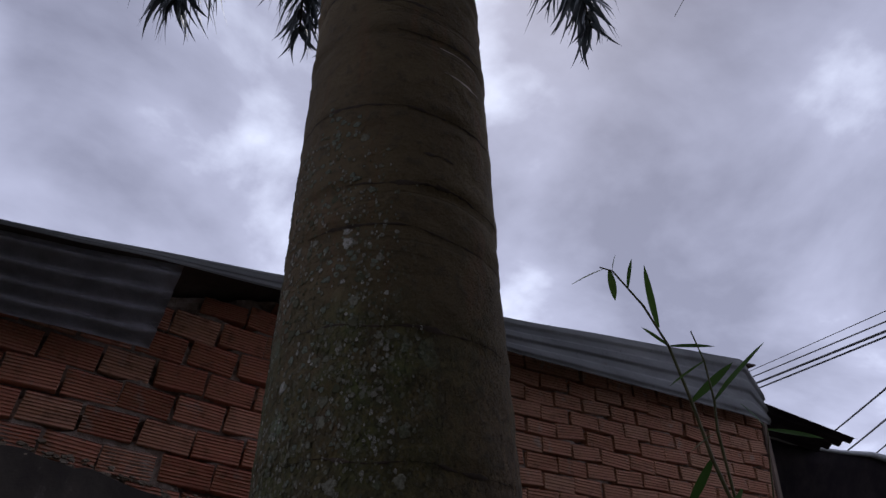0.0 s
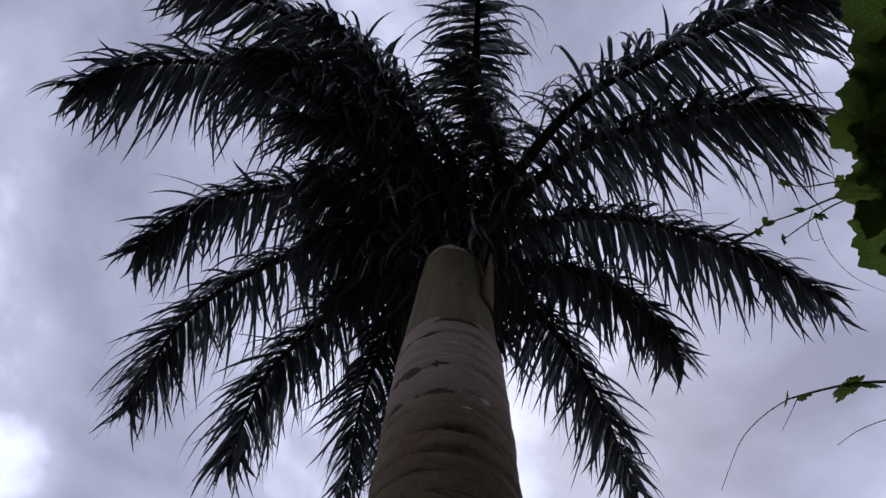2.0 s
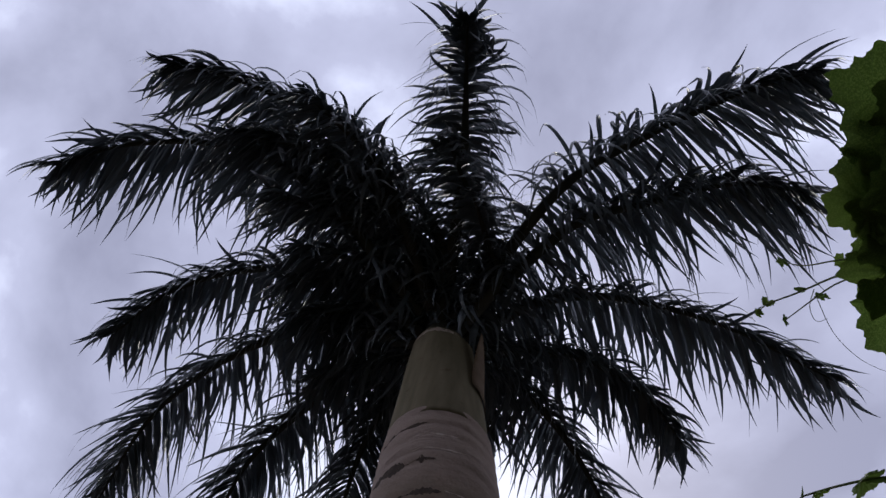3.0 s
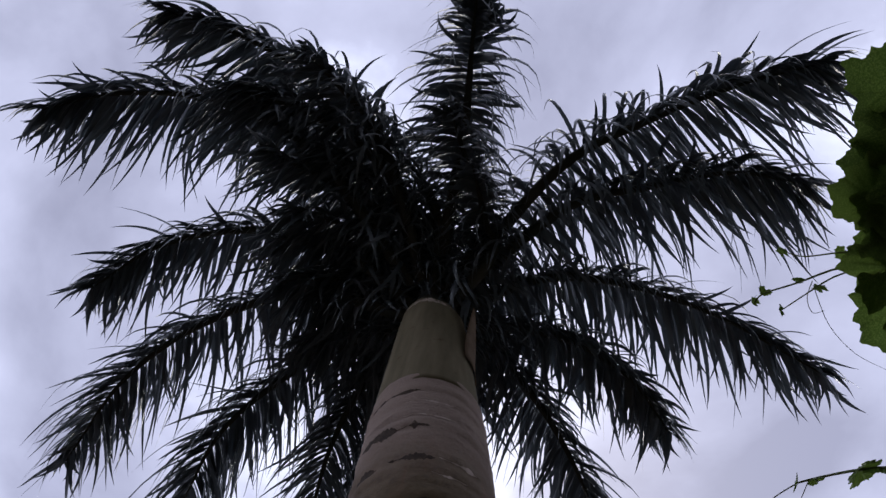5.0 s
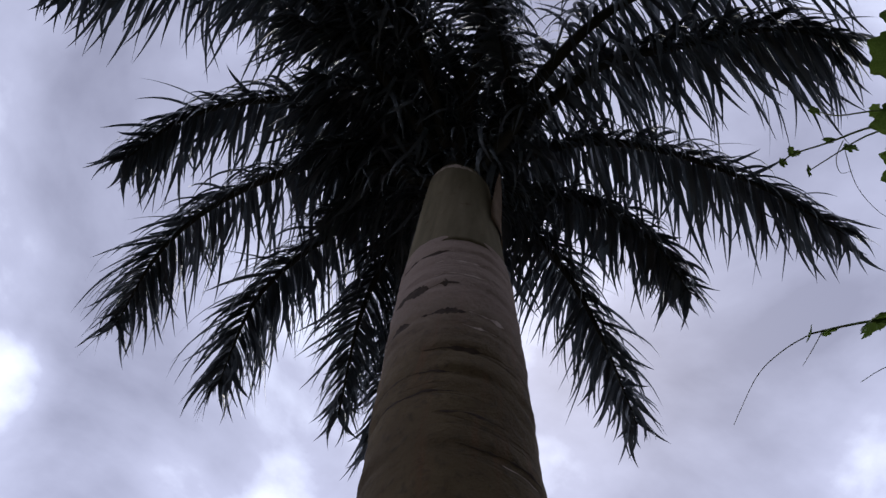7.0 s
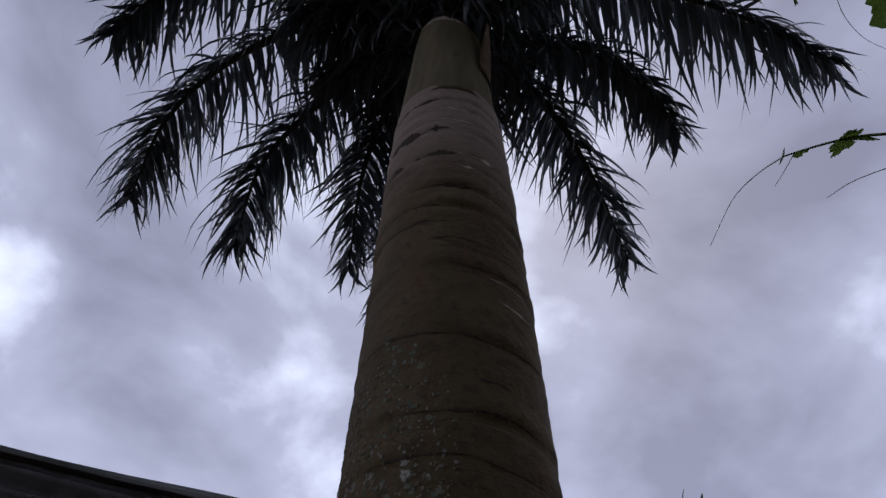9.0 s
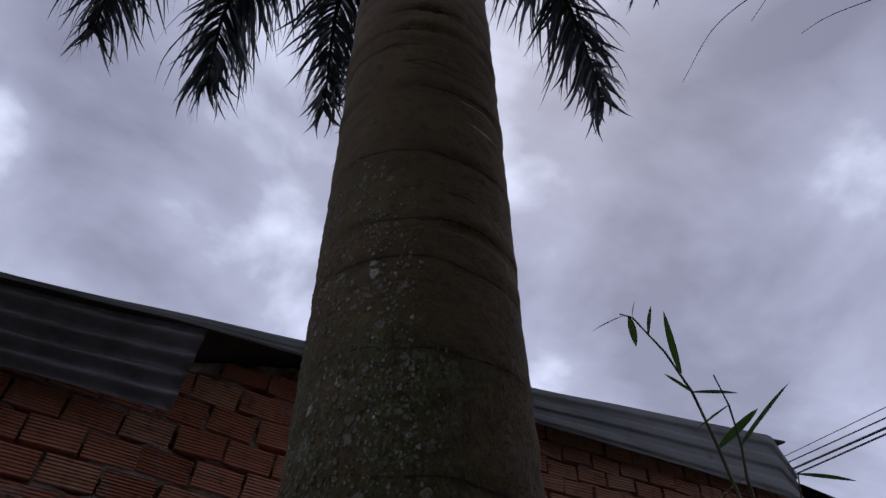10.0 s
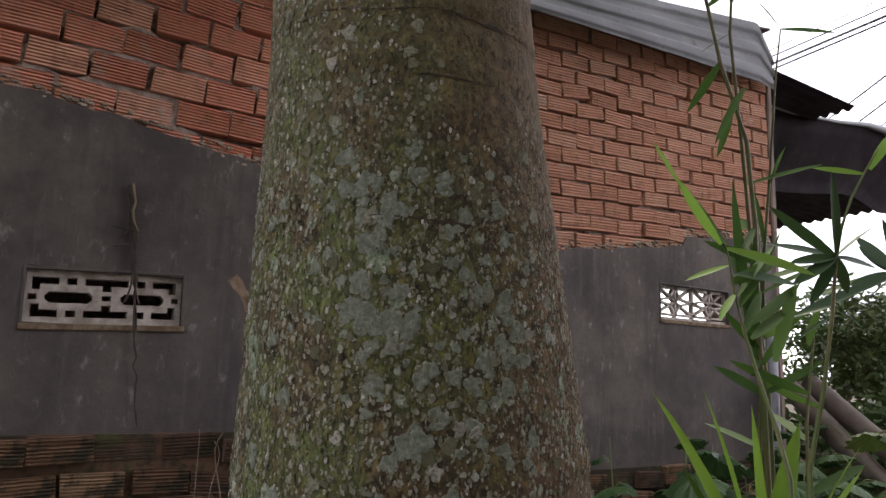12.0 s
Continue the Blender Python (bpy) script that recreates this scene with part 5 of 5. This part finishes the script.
for at, to, w in (((0.719, -2.085, 1.522), (0.789, -2.131, 1.501), 0.0160), ((0.715, -2.081, 1.527), (0.680, -2.058, 1.590), 0.0160), ((0.680, -2.058, 1.590), (0.669, -2.035, 1.639), 0.0060), ((0.721, -2.084, 1.504), (0.676, -2.071, 1.488), 0.0110), ((0.728, -2.086, 1.474), (0.697, -2.091, 1.448), 0.0120)):
    bamboo_leaf(shoot, at, to, w * 0.8, 0.1, M_YOUNG)


def lobed_leaf(size, lobes=5, depth=0.38, cup=0.12, seed=0):
    """A lobed, toothed vine leaf in the xy plane, with its stalk end at the origin and its tip along +x."""
    r = random.Random(seed)
    bm = bmesh.new()
    n, rings = 96, 4
    hub_v = bm.verts.new((0.12 * size, 0, 0))
    prev = None
    for k in range(1, rings + 1):
        row = []
        for i in range(n):
            a = -math.pi + 2 * math.pi * (i + 0.5) / n
            rad = 0.62 * (1 - depth * 0.5 * (1 - math.cos(a * lobes)) * 0.55) * (1.0 - 0.28 * (abs(a) / math.pi) ** 3)
            if abs(a) > 2.75:
                rad *= 0.45
            rad += (0.085 * abs(math.sin(a * 5.5 + seed)) ** 4 - 0.03 + 0.03 * abs(math.sin(a * 14 + seed)) ** 3) * (k / rings) + 0.008 * r.uniform(-1, 1)
            q = rad * size * k / rings
            x, y = 0.12 * size + q * math.cos(a), q * math.sin(a)
            z = -cup * size * (k / rings) ** 2 + 0.05 * size * noise.noise((x * 18, y * 18, seed)) - 0.02 * size * abs(math.cos(a * lobes * 0.5)) * k / rings
            row.append(bm.verts.new((x, y, z)))
        for i in range(n):
            j = (i + 1) % n
            if prev is None:
                bm.faces.new((hub_v, row[i], row[j]))
            else:
                bm.faces.new((prev[i], row[i], row[j], prev[j]))
        prev = row
    return bm


VINE_LEAVES = [lobed_leaf(1.0, 5, 0.42, 0.16, 1), lobed_leaf(1.0, 5, 0.5, 0.10, 2), lobed_leaf(1.0, 3, 0.4, 0.2, 3)]
VINE_LEAVES = [mesh_of(b, "leaf", M_VINE, True) for b in VINE_LEAVES]


def vine_leaf(plant, at, size, tip, facing, k=0):
    """A leaf centred near at, its tip towards the direction tip, its face along facing."""
    x = Vector(tip).normalized()
    z = Vector(facing)
    z = (z - x * z.dot(x)).normalized()
    m = Matrix((x, z.cross(x), z)).transposed().to_4x4()
    ob = new("leaf", VINE_LEAVES[k % 3])
    ob.matrix_basis = Matrix.Translation(Vector(at) - x * size * 0.15) @ m @ Matrix.Scale(size, 4)
    return adopt(ob, plant)


def build_vine():
    vine = empty("climbing_vine", (2.27, -3.1, 0.0), "climbing gourd vine with broad lobed green leaves and curling tendrils", "vine")
    bm = bmesh.new()
    tube(bm, curve_pts([(2.27, -3.10, 0.0), (2.27, -3.10, 1.3), (1.988, -2.874, 2.960), (1.736, -2.832, 4.248)], 16), [0.014 - 0.0004 * i for i in range(17)], 6)
    part("stem", bm, M_VINESTEM, vine)
    rv = random.Random(8)
    for i, (p, s, tip) in enumerate(VINE_SPOTS):
        p = Vector(p) + Vector((0.042, -0.022, 0.0))
        f = (p - Vector((0.0, -2.6, 1.72))).normalized()
        f = f + Vector((rv.uniform(-0.45, 0.45), rv.uniform(-0.45, 0.45), rv.uniform(-0.3, 0.3)))
        vine_leaf(vine, p, s, tip, f, i)
    for ctrl, r in VINE_STEMS + VINE_TENDRILS:
        bm = bmesh.new()
        pts = []
        for a, b in zip(ctrl, ctrl[1:]):
            pts += [Vector(a).lerp(Vector(b), q / 4) for q in range(4)]
        pts.append(Vector(ctrl[-1]))
        for _ in range(2):
            pts = [pts[0]] + [(a + b + c) / 3 for a, b, c in zip(pts, pts[1:], pts[2:])] + [pts[-1]]
        tube(bm, pts, [r * (1 - 0.6 * k / len(pts)) for k in range(len(pts))], 5)
        part("tendril", bm, M_VINESTEM, vine)
    for i, (p, s) in enumerate(VINE_BUDS):
        f = Vector((rv.uniform(-1, 1), rv.uniform(-1, 1), 0.5))
        vine_leaf(vine, p, s, (rv.uniform(-1, 0), rv.uniform(-0.2, 1), rv.uniform(-0.6, 0.3)), f, i + 1)


LEFT, DOWN = Vector((-0.8, 0.57, 0.15)), Vector((0.6, 0.78, -0.19))
VINE_SPOTS = [
    ((1.197, -3.245, 4.416), 0.302, LEFT - DOWN * 0.4), ((1.344, -3.106, 4.377), 0.302, LEFT * 0.8 - DOWN), ((1.411, -2.926, 4.382), 0.283, LEFT + DOWN * 0.2),
    ((1.527, -2.905, 4.319), 0.302, LEFT + DOWN), ((1.582, -2.749, 4.289), 0.283, LEFT * 0.5 + DOWN), ((1.676, -2.640, 4.234), 0.262, LEFT * 0.4 + DOWN),
    ((1.481, -3.069, 4.322), 0.323, DOWN), ((1.688, -2.847, 4.234), 0.302, DOWN - LEFT * 0.3), ((1.334, -3.288, 4.356), 0.302, LEFT - DOWN),
    ((1.779, -2.692, 4.157), 0.262, DOWN + LEFT * 0.1), ((1.527, -2.822, 4.352), 0.202, LEFT + DOWN * 0.5), ((1.571, -3.106, 4.286), 0.323, DOWN - LEFT),
    ((1.389, -3.106, 4.441), 0.262, LEFT), ((1.464, -2.978, 4.468), 0.262, LEFT + DOWN * 0.3), ((1.620, -2.951, 4.389), 0.283, DOWN),
]
VINE_STEMS = [
    ([(1.659, -2.835, 4.319), (1.506, -2.740, 4.368), (1.421, -2.625, 4.420), (1.357, -2.604, 4.451)], 0.0046),
    ([(1.659, -2.783, 4.293), (1.525, -2.688, 4.360), (1.462, -2.537, 4.399), (1.389, -2.418, 4.433), (1.400, -2.371, 4.426)], 0.0055),
    ([(1.659, -2.783, 4.293), (1.537, -2.671, 4.356), (1.501, -2.516, 4.377), (1.476, -2.411, 4.387)], 0.0046),
    ([(1.491, -2.576, 4.384), (1.494, -2.511, 4.345), (1.543, -2.472, 4.319), (1.569, -2.511, 4.319)], 0.0020),
    ([(1.519, -2.551, 4.371), (1.607, -2.472, 4.293), (1.712, -2.446, 4.216), (1.814, -2.472, 4.164)], 0.0017),
]
VINE_TENDRILS = [
    ([(1.957, -2.857, 2.901), (1.663, -2.562, 3.255), (1.452, -2.314, 3.416), (1.408, -2.251, 3.443), (1.362, -2.168, 3.467), (1.333, -2.115, 3.477)], 0.0063),
    ([(1.333, -2.115, 3.477), (1.310, -2.048, 3.474), (1.294, -1.971, 3.460), (1.294, -1.915, 3.444), (1.310, -1.789, 3.377)], 0.0020),
    ([(1.348, -2.139, 3.472), (1.348, -2.090, 3.443), (1.344, -2.041, 3.414)], 0.0014),
    ([(1.564, -2.364, 3.334), (1.485, -2.188, 3.373), (1.456, -2.110, 3.353)], 0.0017),
]
VINE_BUDS = [((1.357, -2.604, 4.451), 0.046), ((1.400, -2.433, 4.433), 0.046), ((1.394, -2.381, 4.426), 0.038), ((1.476, -2.415, 4.387), 0.042), ((1.452, -2.555, 4.399), 0.042),
             ((1.518, -2.576, 4.360), 0.050), ((1.333, -2.115, 3.477), 0.046), ((1.352, -2.153, 3.468), 0.042), ((1.408, -2.251, 3.446), 0.095), ((1.436, -2.286, 3.429), 0.084),
             ((1.509, -2.719, 4.371), 0.063)]


build_vine()


def weed(at, height, n, size, label, seed, material=None):
    """A leafy weed: a stem with broad lobed leaves on stalks."""
    r = random.Random(seed)
    plant = empty("weed", at, label, "plant", "weeds at the foot of the wall")
    at = Vector(at)
    bm = bmesh.new()
    top = at + Vector((r.uniform(-0.1, 0.1), r.uniform(-0.1, 0.05), height))
    spine = curve_pts([at, at.lerp(top, 0.5) + Vector((r.uniform(-0.08, 0.08), 0, 0)), top], 10)
    tube(bm, spine, [0.007 - 0.0004 * i for i in range(11)], 6)
    part("stem", bm, M_VINESTEM, plant)
    me = mesh_of(lobed_leaf(1.0, 3, 0.35, 0.2, seed), "leaf", material or M_WEED, True)
    for i in range(n):
        q = spine[min(10, 3 + int(8 * i / n))]
        a = i * 2.4 + r.uniform(-0.4, 0.4)
        d = Vector((math.cos(a), math.sin(a), r.uniform(0.0, 0.5)))
        tip = q + d * size * r.uniform(0.5, 0.9)
        bm = bmesh.new()
        tube(bm, [q, q.lerp(tip, 0.6) + Vector((0, 0, 0.02)), tip], 0.0025, 5)
        part("leaf_stalk", bm, M_VINESTEM, plant)
        ob = new("leaf", me)
        ob.matrix_basis = aim(tip, tip + Vector((d.x, d.y, -0.35)), r.uniform(-0.4, 0.4)) @ Matrix.Scale(size * r.uniform(0.8, 1.2), 4)
        adopt(ob, plant)


for k, (p, h, n, s) in enumerate((((2.72, -0.32, 0), 1.06, 9, 0.13), ((2.45, -0.25, 0), 1.10, 7, 0.09), ((3.2, -0.4, 0), 1.08, 12, 0.16), ((2.95, -0.5, 0), 0.95, 12, 0.17),
                                  ((3.4, -0.75, 0), 1.0, 12, 0.15), ((2.5, -0.8, 0), 0.85, 10, 0.15), ((3.65, -0.5, 0), 1.1, 12, 0.15), ((2.0, -1.0, 0), 0.8, 10, 0.14), ((2.1, -1.35, 0), 0.95, 10, 0.13), ((2.75, -0.55, 0), 1.0, 12, 0.2), ((3.1, -0.65, 0), 1.02, 12, 0.2), ((2.3, -0.5, 0), 0.9, 10, 0.14), ((1.75, -1.3, 0), 1.02, 12, 0.12))):
    weed(p, h, n, s, "dark leafy weed growing against the wall", 20 + k)
for k, (p, h, n, s) in enumerate((((1.95, -1.62, 0), 1.24, 12, 0.10), ((3.55, -1.3, 0), 1.25, 14, 0.15), ((3.9, -0.9, 0), 1.2, 14, 0.16), ((2.35, -1.6, 0), 1.16, 18, 0.12), ((2.55, -1.72, 0), 1.22, 18, 0.13), ((2.9, -1.5, 0), 1.2, 16, 0.14))):
    weed(p, h, n, s, "yellow-green leafy weed beside the long pipes", 50 + k, M_BUSH)


def grass_clump(at, blades, label):
    """Long arching grass blades from one root."""
    plant = empty("tall_grass", at, label, "grass", "tall grass by the palm")
    for to, w, droop in blades:
        b = Vector(at)
        d = Vector(to) - b
        ob = new("blade", mesh_of(lance_leaf(d.length * 1.05, w * 1.5, droop, 0.35, 9), "blade", M_YOUNG, True))
        ob.matrix_basis = aim(b, Vector(to) + Vector((0, 0, d.length * droop * 0.45)), rp.uniform(-0.4, 0.4))
        adopt(ob, plant)


grass_clump((1.15, -1.83, 0.95), [((1.037, -1.745, 1.352), 0.050, 0.25), ((1.084, -1.804, 1.356), 0.014, 0.2), ((1.135, -1.882, 1.309), 0.040, 0.15), ((1.052, -1.771, 1.24), 0.02, 0.3),
                                  ((1.166, -1.932, 1.29), 0.016, 0.3), ((1.114, -1.845, 1.33), 0.012, 0.2), ((1.25, -1.90, 1.25), 0.016, 0.4)],
            "bright green tall grass blades in front of the wall")
for c in [o for o in scene.objects if o.name.startswith("tall_grass")]:
    foot = c.location.copy()
    bm = bmesh.new()
    tube(bm, [(foot.x + 0.01, foot.y, 0.0), (foot.x, foot.y, foot.z + 0.02)], 0.012, 7)
    part("culm", bm, M_CANE, c)


def leafy_crown(centre, radii, n, size, seed):
    """Many small leaves scattered in clumps through an uneven crown."""
    r = random.Random(seed)
    verts, faces = [], []
    clumps = []
    for _ in range(max(8, n // 45)):
        d = Vector((r.gauss(0, 1), r.gauss(0, 1), r.gauss(0, 1))).normalized() * r.uniform(0.45, 1.0)
        clumps.append(Vector(centre) + Vector((d.x * radii[0], d.y * radii[1], d.z * radii[2])))
    spread = min(radii) * 0.33
    for i in range(n):
        c = clumps[i % len(clumps)] + Vector((r.gauss(0, 1), r.gauss(0, 1), r.gauss(0, 0.8))) * spread * 0.6
        a = Vector((r.gauss(0, 1), r.gauss(0, 1), r.gauss(0, 0.7))).normalized()
        b = a.orthogonal().normalized()
        b = (b * math.cos(i) + a.cross(b) * math.sin(i)) * size * 0.42
        a = a * size * r.uniform(0.7, 1.2)
        k = len(verts)
        verts += [c - a, c + b, c + a, c - b]
        faces.append((k, k + 1, k + 2, k + 3))
    me = bpy.data.meshes.new("crown")
    me.from_pydata([tuple(v) for v in verts], [], faces)
    me.materials.append(M_BUSH)
    return me, clumps


def tree(foot, centre, radii, n, size, seed, label):
    t = empty("tree", foot, label, "tree", "trees behind the yard")
    me, clumps = leafy_crown(centre, radii, n, size, seed)
    bm = bmesh.new()
    c = Vector(centre)
    tube(bm, [foot, Vector(foot).lerp(c, 0.5) + Vector((0.08, 0.05, 0)), c], [0.10, 0.07, 0.03], 8)
    part("trunk", bm, M_TWIG, t)
    for q in clumps[::4]:
        bm = bmesh.new()
        a = Vector(foot).lerp(c, 0.7)
        tube(bm, curve_pts([a, a.lerp(q, 0.5) + Vector((0, 0, 0.1)), q], 5), [0.03, 0.025, 0.02, 0.014, 0.01, 0.006], 5)
        part("limb", bm, M_TWIG, t)
    part("crown", me, None, t, kind="stuff")


tree((8.6, 2.0, 0), (8.4, 1.35, 1.75), (1.1, 1.0, 0.62), 6500, 0.055, 1, "low bushy tree with yellow-green leaves behind the yard")
tree((7.2, -0.2, 0), (7.0, -0.3, 1.35), (0.9, 0.8, 0.75), 5200, 0.05, 2, "dense green bush at the edge of the yard")
tree((11.5, 4.2, 0), (11.5, 3.2, 2.0), (1.6, 1.5, 0.9), 5000, 0.07, 3, "far leafy tree behind the awning")
tree((5.2, -0.6, 0), (5.2, -0.55, 0.75), (0.7, 0.6, 0.6), 2400, 0.05, 4, "dark green bush by the wall corner")


for k, (x, y, h) in enumerate(((5.6, 0.5, 1.15), (6.2, -1.4, 1.2), (7.6, 0.9, 1.3), (4.6, -1.35, 0.85), (9.6, -0.9, 1.5))):
    tree((x, y, 0), (x, y, h * 0.62), (0.75, 0.75, h * 0.5), 2600, 0.055, 40 + k, "leafy green bush beyond the wall corner")


# clod of dry leaves caught on the eave
bm = bmesh.new()
bmesh.ops.create_icosphere(bm, subdivisions=2, radius=0.03)
for v in bm.verts:
    k = 1 + 0.9 * noise.noise(v.co * 45)
    v.co = Vector((v.co.x * 1.3 * k, v.co.y * k, v.co.z * 0.8 * k)) + Vector((2.37, -0.085, roof_z(2.37) + 0.018))
tagged(part("leaf_clod", bm, M_DARKTWIG), "small dark clod of dry leaves caught on the roof edge", "debris")


# ---- brickwork, piece by piece ----
def brick_mesh(w, h, grooves, seed, deep=0.0052):
    """A scored hollow brick: ribs run along its face. Its face lies at y = 0, its lower left corner at the origin."""
    r = random.Random(seed)
    bm = bmesh.new()
    prof = [(0.055, 0.0), (0.004, 0.0)]
    step = h / grooves
    for k in range(grooves):
        z = k * step
        prof += [(0.0, z + 0.12 * step + 0.001), (0.0, z + 0.58 * step), (deep, z + 0.68 * step), (deep, z + 0.98 * step)]
    prof += [(0.003, h), (0.055, h)]
    ends = []
    for x in (0.0, w):
        lift, skew = r.uniform(-0.1, 0.1), r.uniform(-0.006, 0.006)
        ends.append([bm.verts.new((x + skew * (z / h - 0.5) + r.uniform(-0.0016, 0.0016), y + (r.uniform(-0.0010, 0.0016) if y < 0.05 else 0), z + (0.05 if x else 0.03) * lift * (z / h - 0.5))) for y, z in prof])
    for k in range(len(prof) - 1):
        bm.faces.new((ends[0][k], ends[1][k], ends[1][k + 1], ends[0][k + 1]))
    bm.faces.new(list(reversed(ends[0])))
    bm.faces.new(ends[1])
    return bm


rb = random.Random(21)
BRICK_W = [mesh_of(brick_mesh(0.181, 0.099, 8, k, 0.0085), "brick", M_BRICK) for k in range(6)]
BRICK_E = [mesh_of(brick_mesh(0.1850, 0.0750, 5, 9 + k, 0.0055), "brick", M_BRICK_PALE) for k in range(6)]
BRICK_P = [mesh_of(brick_mesh(0.180, 0.092, 7, 30 + k, 0.007), "brick", M_OLDBRICK) for k in range(5)]


def lay(mesh_list, x, y, z, parent, tilt=0.0, loose=0.0045, cut=1.0, wide=1.0):
    ob = new("brick", rb.choice(mesh_list))
    ob.parent = parent
    ob.matrix_basis = pose(x + rb.uniform(-loose, loose), y + rb.uniform(-0.006, 0.005), z + rb.uniform(-loose, loose), rb.uniform(-2.2, 2.2), math.degrees(-tilt) + rb.gauss(0, 1.5), rb.uniform(-1.6, 1.6)) @ Matrix.Diagonal((wide * rb.uniform(0.95, 1.01), 1, cut * rb.uniform(0.95, 1.01), 1))
    return ob


front = bpy.data.objects["wall_front"]


def build_mortar():
    """Rough mortar pressed out of the joints, here and there over the edges of the bricks."""
    verts, faces = [], []
    nx, nz = 400, 90
    for i in range(nx + 1):
        x = -0.9 + (4.03 + 0.9) * i / nx
        z0, z1 = plaster_edge(x) - 0.06, wall_top(x) - 0.005
        for k in range(nz + 1):
            z = z0 + (z1 - z0) * k / nz
            y = 0.015 + 0.006 * noise.noise((x * 14, z * 14, 0)) + 0.006 * noise.noise((x * 42, z * 42, 3)) + 0.007 * noise.noise((x * 4, z * 4, 8)) + (0.008 if x > SPLIT else -0.002)
            # joints left open here and there
            y += 0.22 * max(0.0, noise.noise((x * 6, z * 13, 21)) - 0.02)
            verts.append((x, max(-0.003, min(0.049, y)), z))
    for i in range(nx):
        for k in range(nz):
            a = i * (nz + 1) + k
            faces.append((a, a + nz + 1, a + nz + 2, a + 1))
    me = bpy.data.meshes.new("mortar")
    me.from_pydata(verts, [], faces)
    me.materials.append(M_MORTAR)
    part("mortar", me, None, front, "rough grey mortar between the bricks")
    # crumbs along the broken top of the cement
    verts, faces = [], []
    r = random.Random(5)
    for _ in range(520):
        x = r.uniform(-0.8, 4.0)
        c = Vector((x, r.uniform(-0.008, 0.006), plaster_edge(x) + r.gauss(0.008, 0.015)))
        k = len(verts)
        q = r.uniform(0.005, 0.014)
        ring = [(math.cos(a), math.sin(a)) for a in (0, 1.05, 2.1, 3.14, 4.19, 5.24)]
        verts.extend((c.x + q * r.uniform(0.8, 1.9) * u, c.y + 0.010, c.z + q * r.uniform(0.5, 1.0) * v) for u, v in ring)
        verts.extend((c.x + q * r.uniform(0.4, 1.1) * u, c.y - q * r.uniform(0.0, 0.25), c.z + q * r.uniform(0.3, 0.6) * v) for u, v in ring)
        for j in range(6):
            n = (j + 1) % 6
            faces.append((k + j, k + n, k + 6 + n, k + 6 + j))
        faces.append(tuple(range(k + 6, k + 12)))
    me = bpy.data.meshes.new("crumbs")
    me.from_pydata(verts, [], faces)
    me.materials.append(M_CRUMB)
    part("crumbs", me, None, front, "sandy crumbs along the broken edge of the render", kind="stuff")


build_mortar()
for row in range(-4, 8):
    z = 2.316 + row * 0.111
    for i in range(-9, 9):
        x = (i + (0.5 if row % 2 else 0.0)) * 0.192 + 0.007
        if x + 0.178 > SPLIT or x < X0 or z + 0.035 > roof_z(x) - 0.03 or z + 0.095 < min(plaster_edge(x), plaster_edge(x + 0.18)):
            continue
        lay(BRICK_W, x, 0.007 if z < plaster_edge(x) + 0.03 else 0.0, z - 0.006 * i * 0.192, front, -0.03, 0.0045, min(1.0, (roof_z(x) - 0.035 - z) / 0.1))
for row in range(-12, 11):
    for i in range(-6, 9):
        x = 2.408 + (i + (0.5 if row % 2 else 0.0)) * 0.195 + 0.006
        z = 2.846 + row * 0.085 + 0.056 * (x - 2.408)
        if x < SPLIT or x > 3.985 or z + 0.03 > roof_z(x) - 0.03 or z + 0.073 < min(plaster_edge(x), plaster_edge(x + 0.18)):
            continue
        lay(BRICK_E, x, 0.007 if z < plaster_edge(x) + 0.03 else 0.0, z, front, 0.056, 0.0045, min(1.0, (roof_z(x) - 0.035 - z) / 0.08), min(1.0, (4.026 - x) / 0.185))


def build_plinth(name, x0, x1, top, rows):
    bm = bmesh.new()
    box(bm, (x0, -0.028, 0.0), (x1, 0.0, top - 0.012))
    core = part(name, bm, M_OLDBRICK)
    tagged(core, "mossy old brick footing under the rendered wall", "footing", kind="structure")
    for row in range(rows):
        z = top - 0.104 * (row + 1)
        n = int((x1 - x0) / 0.194)
        for i in range(n):
            x = x0 + (i + (0.5 if row % 2 else 0.0)) * 0.194
            if x + 0.18 < x1:
                lay(BRICK_P, x, -0.045 - 0.006 * row + rb.uniform(-0.018, 0.014), z + rb.uniform(-0.006, 0.004), core, rb.uniform(-0.03, 0.03), 0.012, rb.uniform(0.82, 1.0))


build_plinth("footing_west", -1.0, 1.6, 1.14, 3)
build_plinth("footing_east", 1.62, 4.05, 0.935, 3)
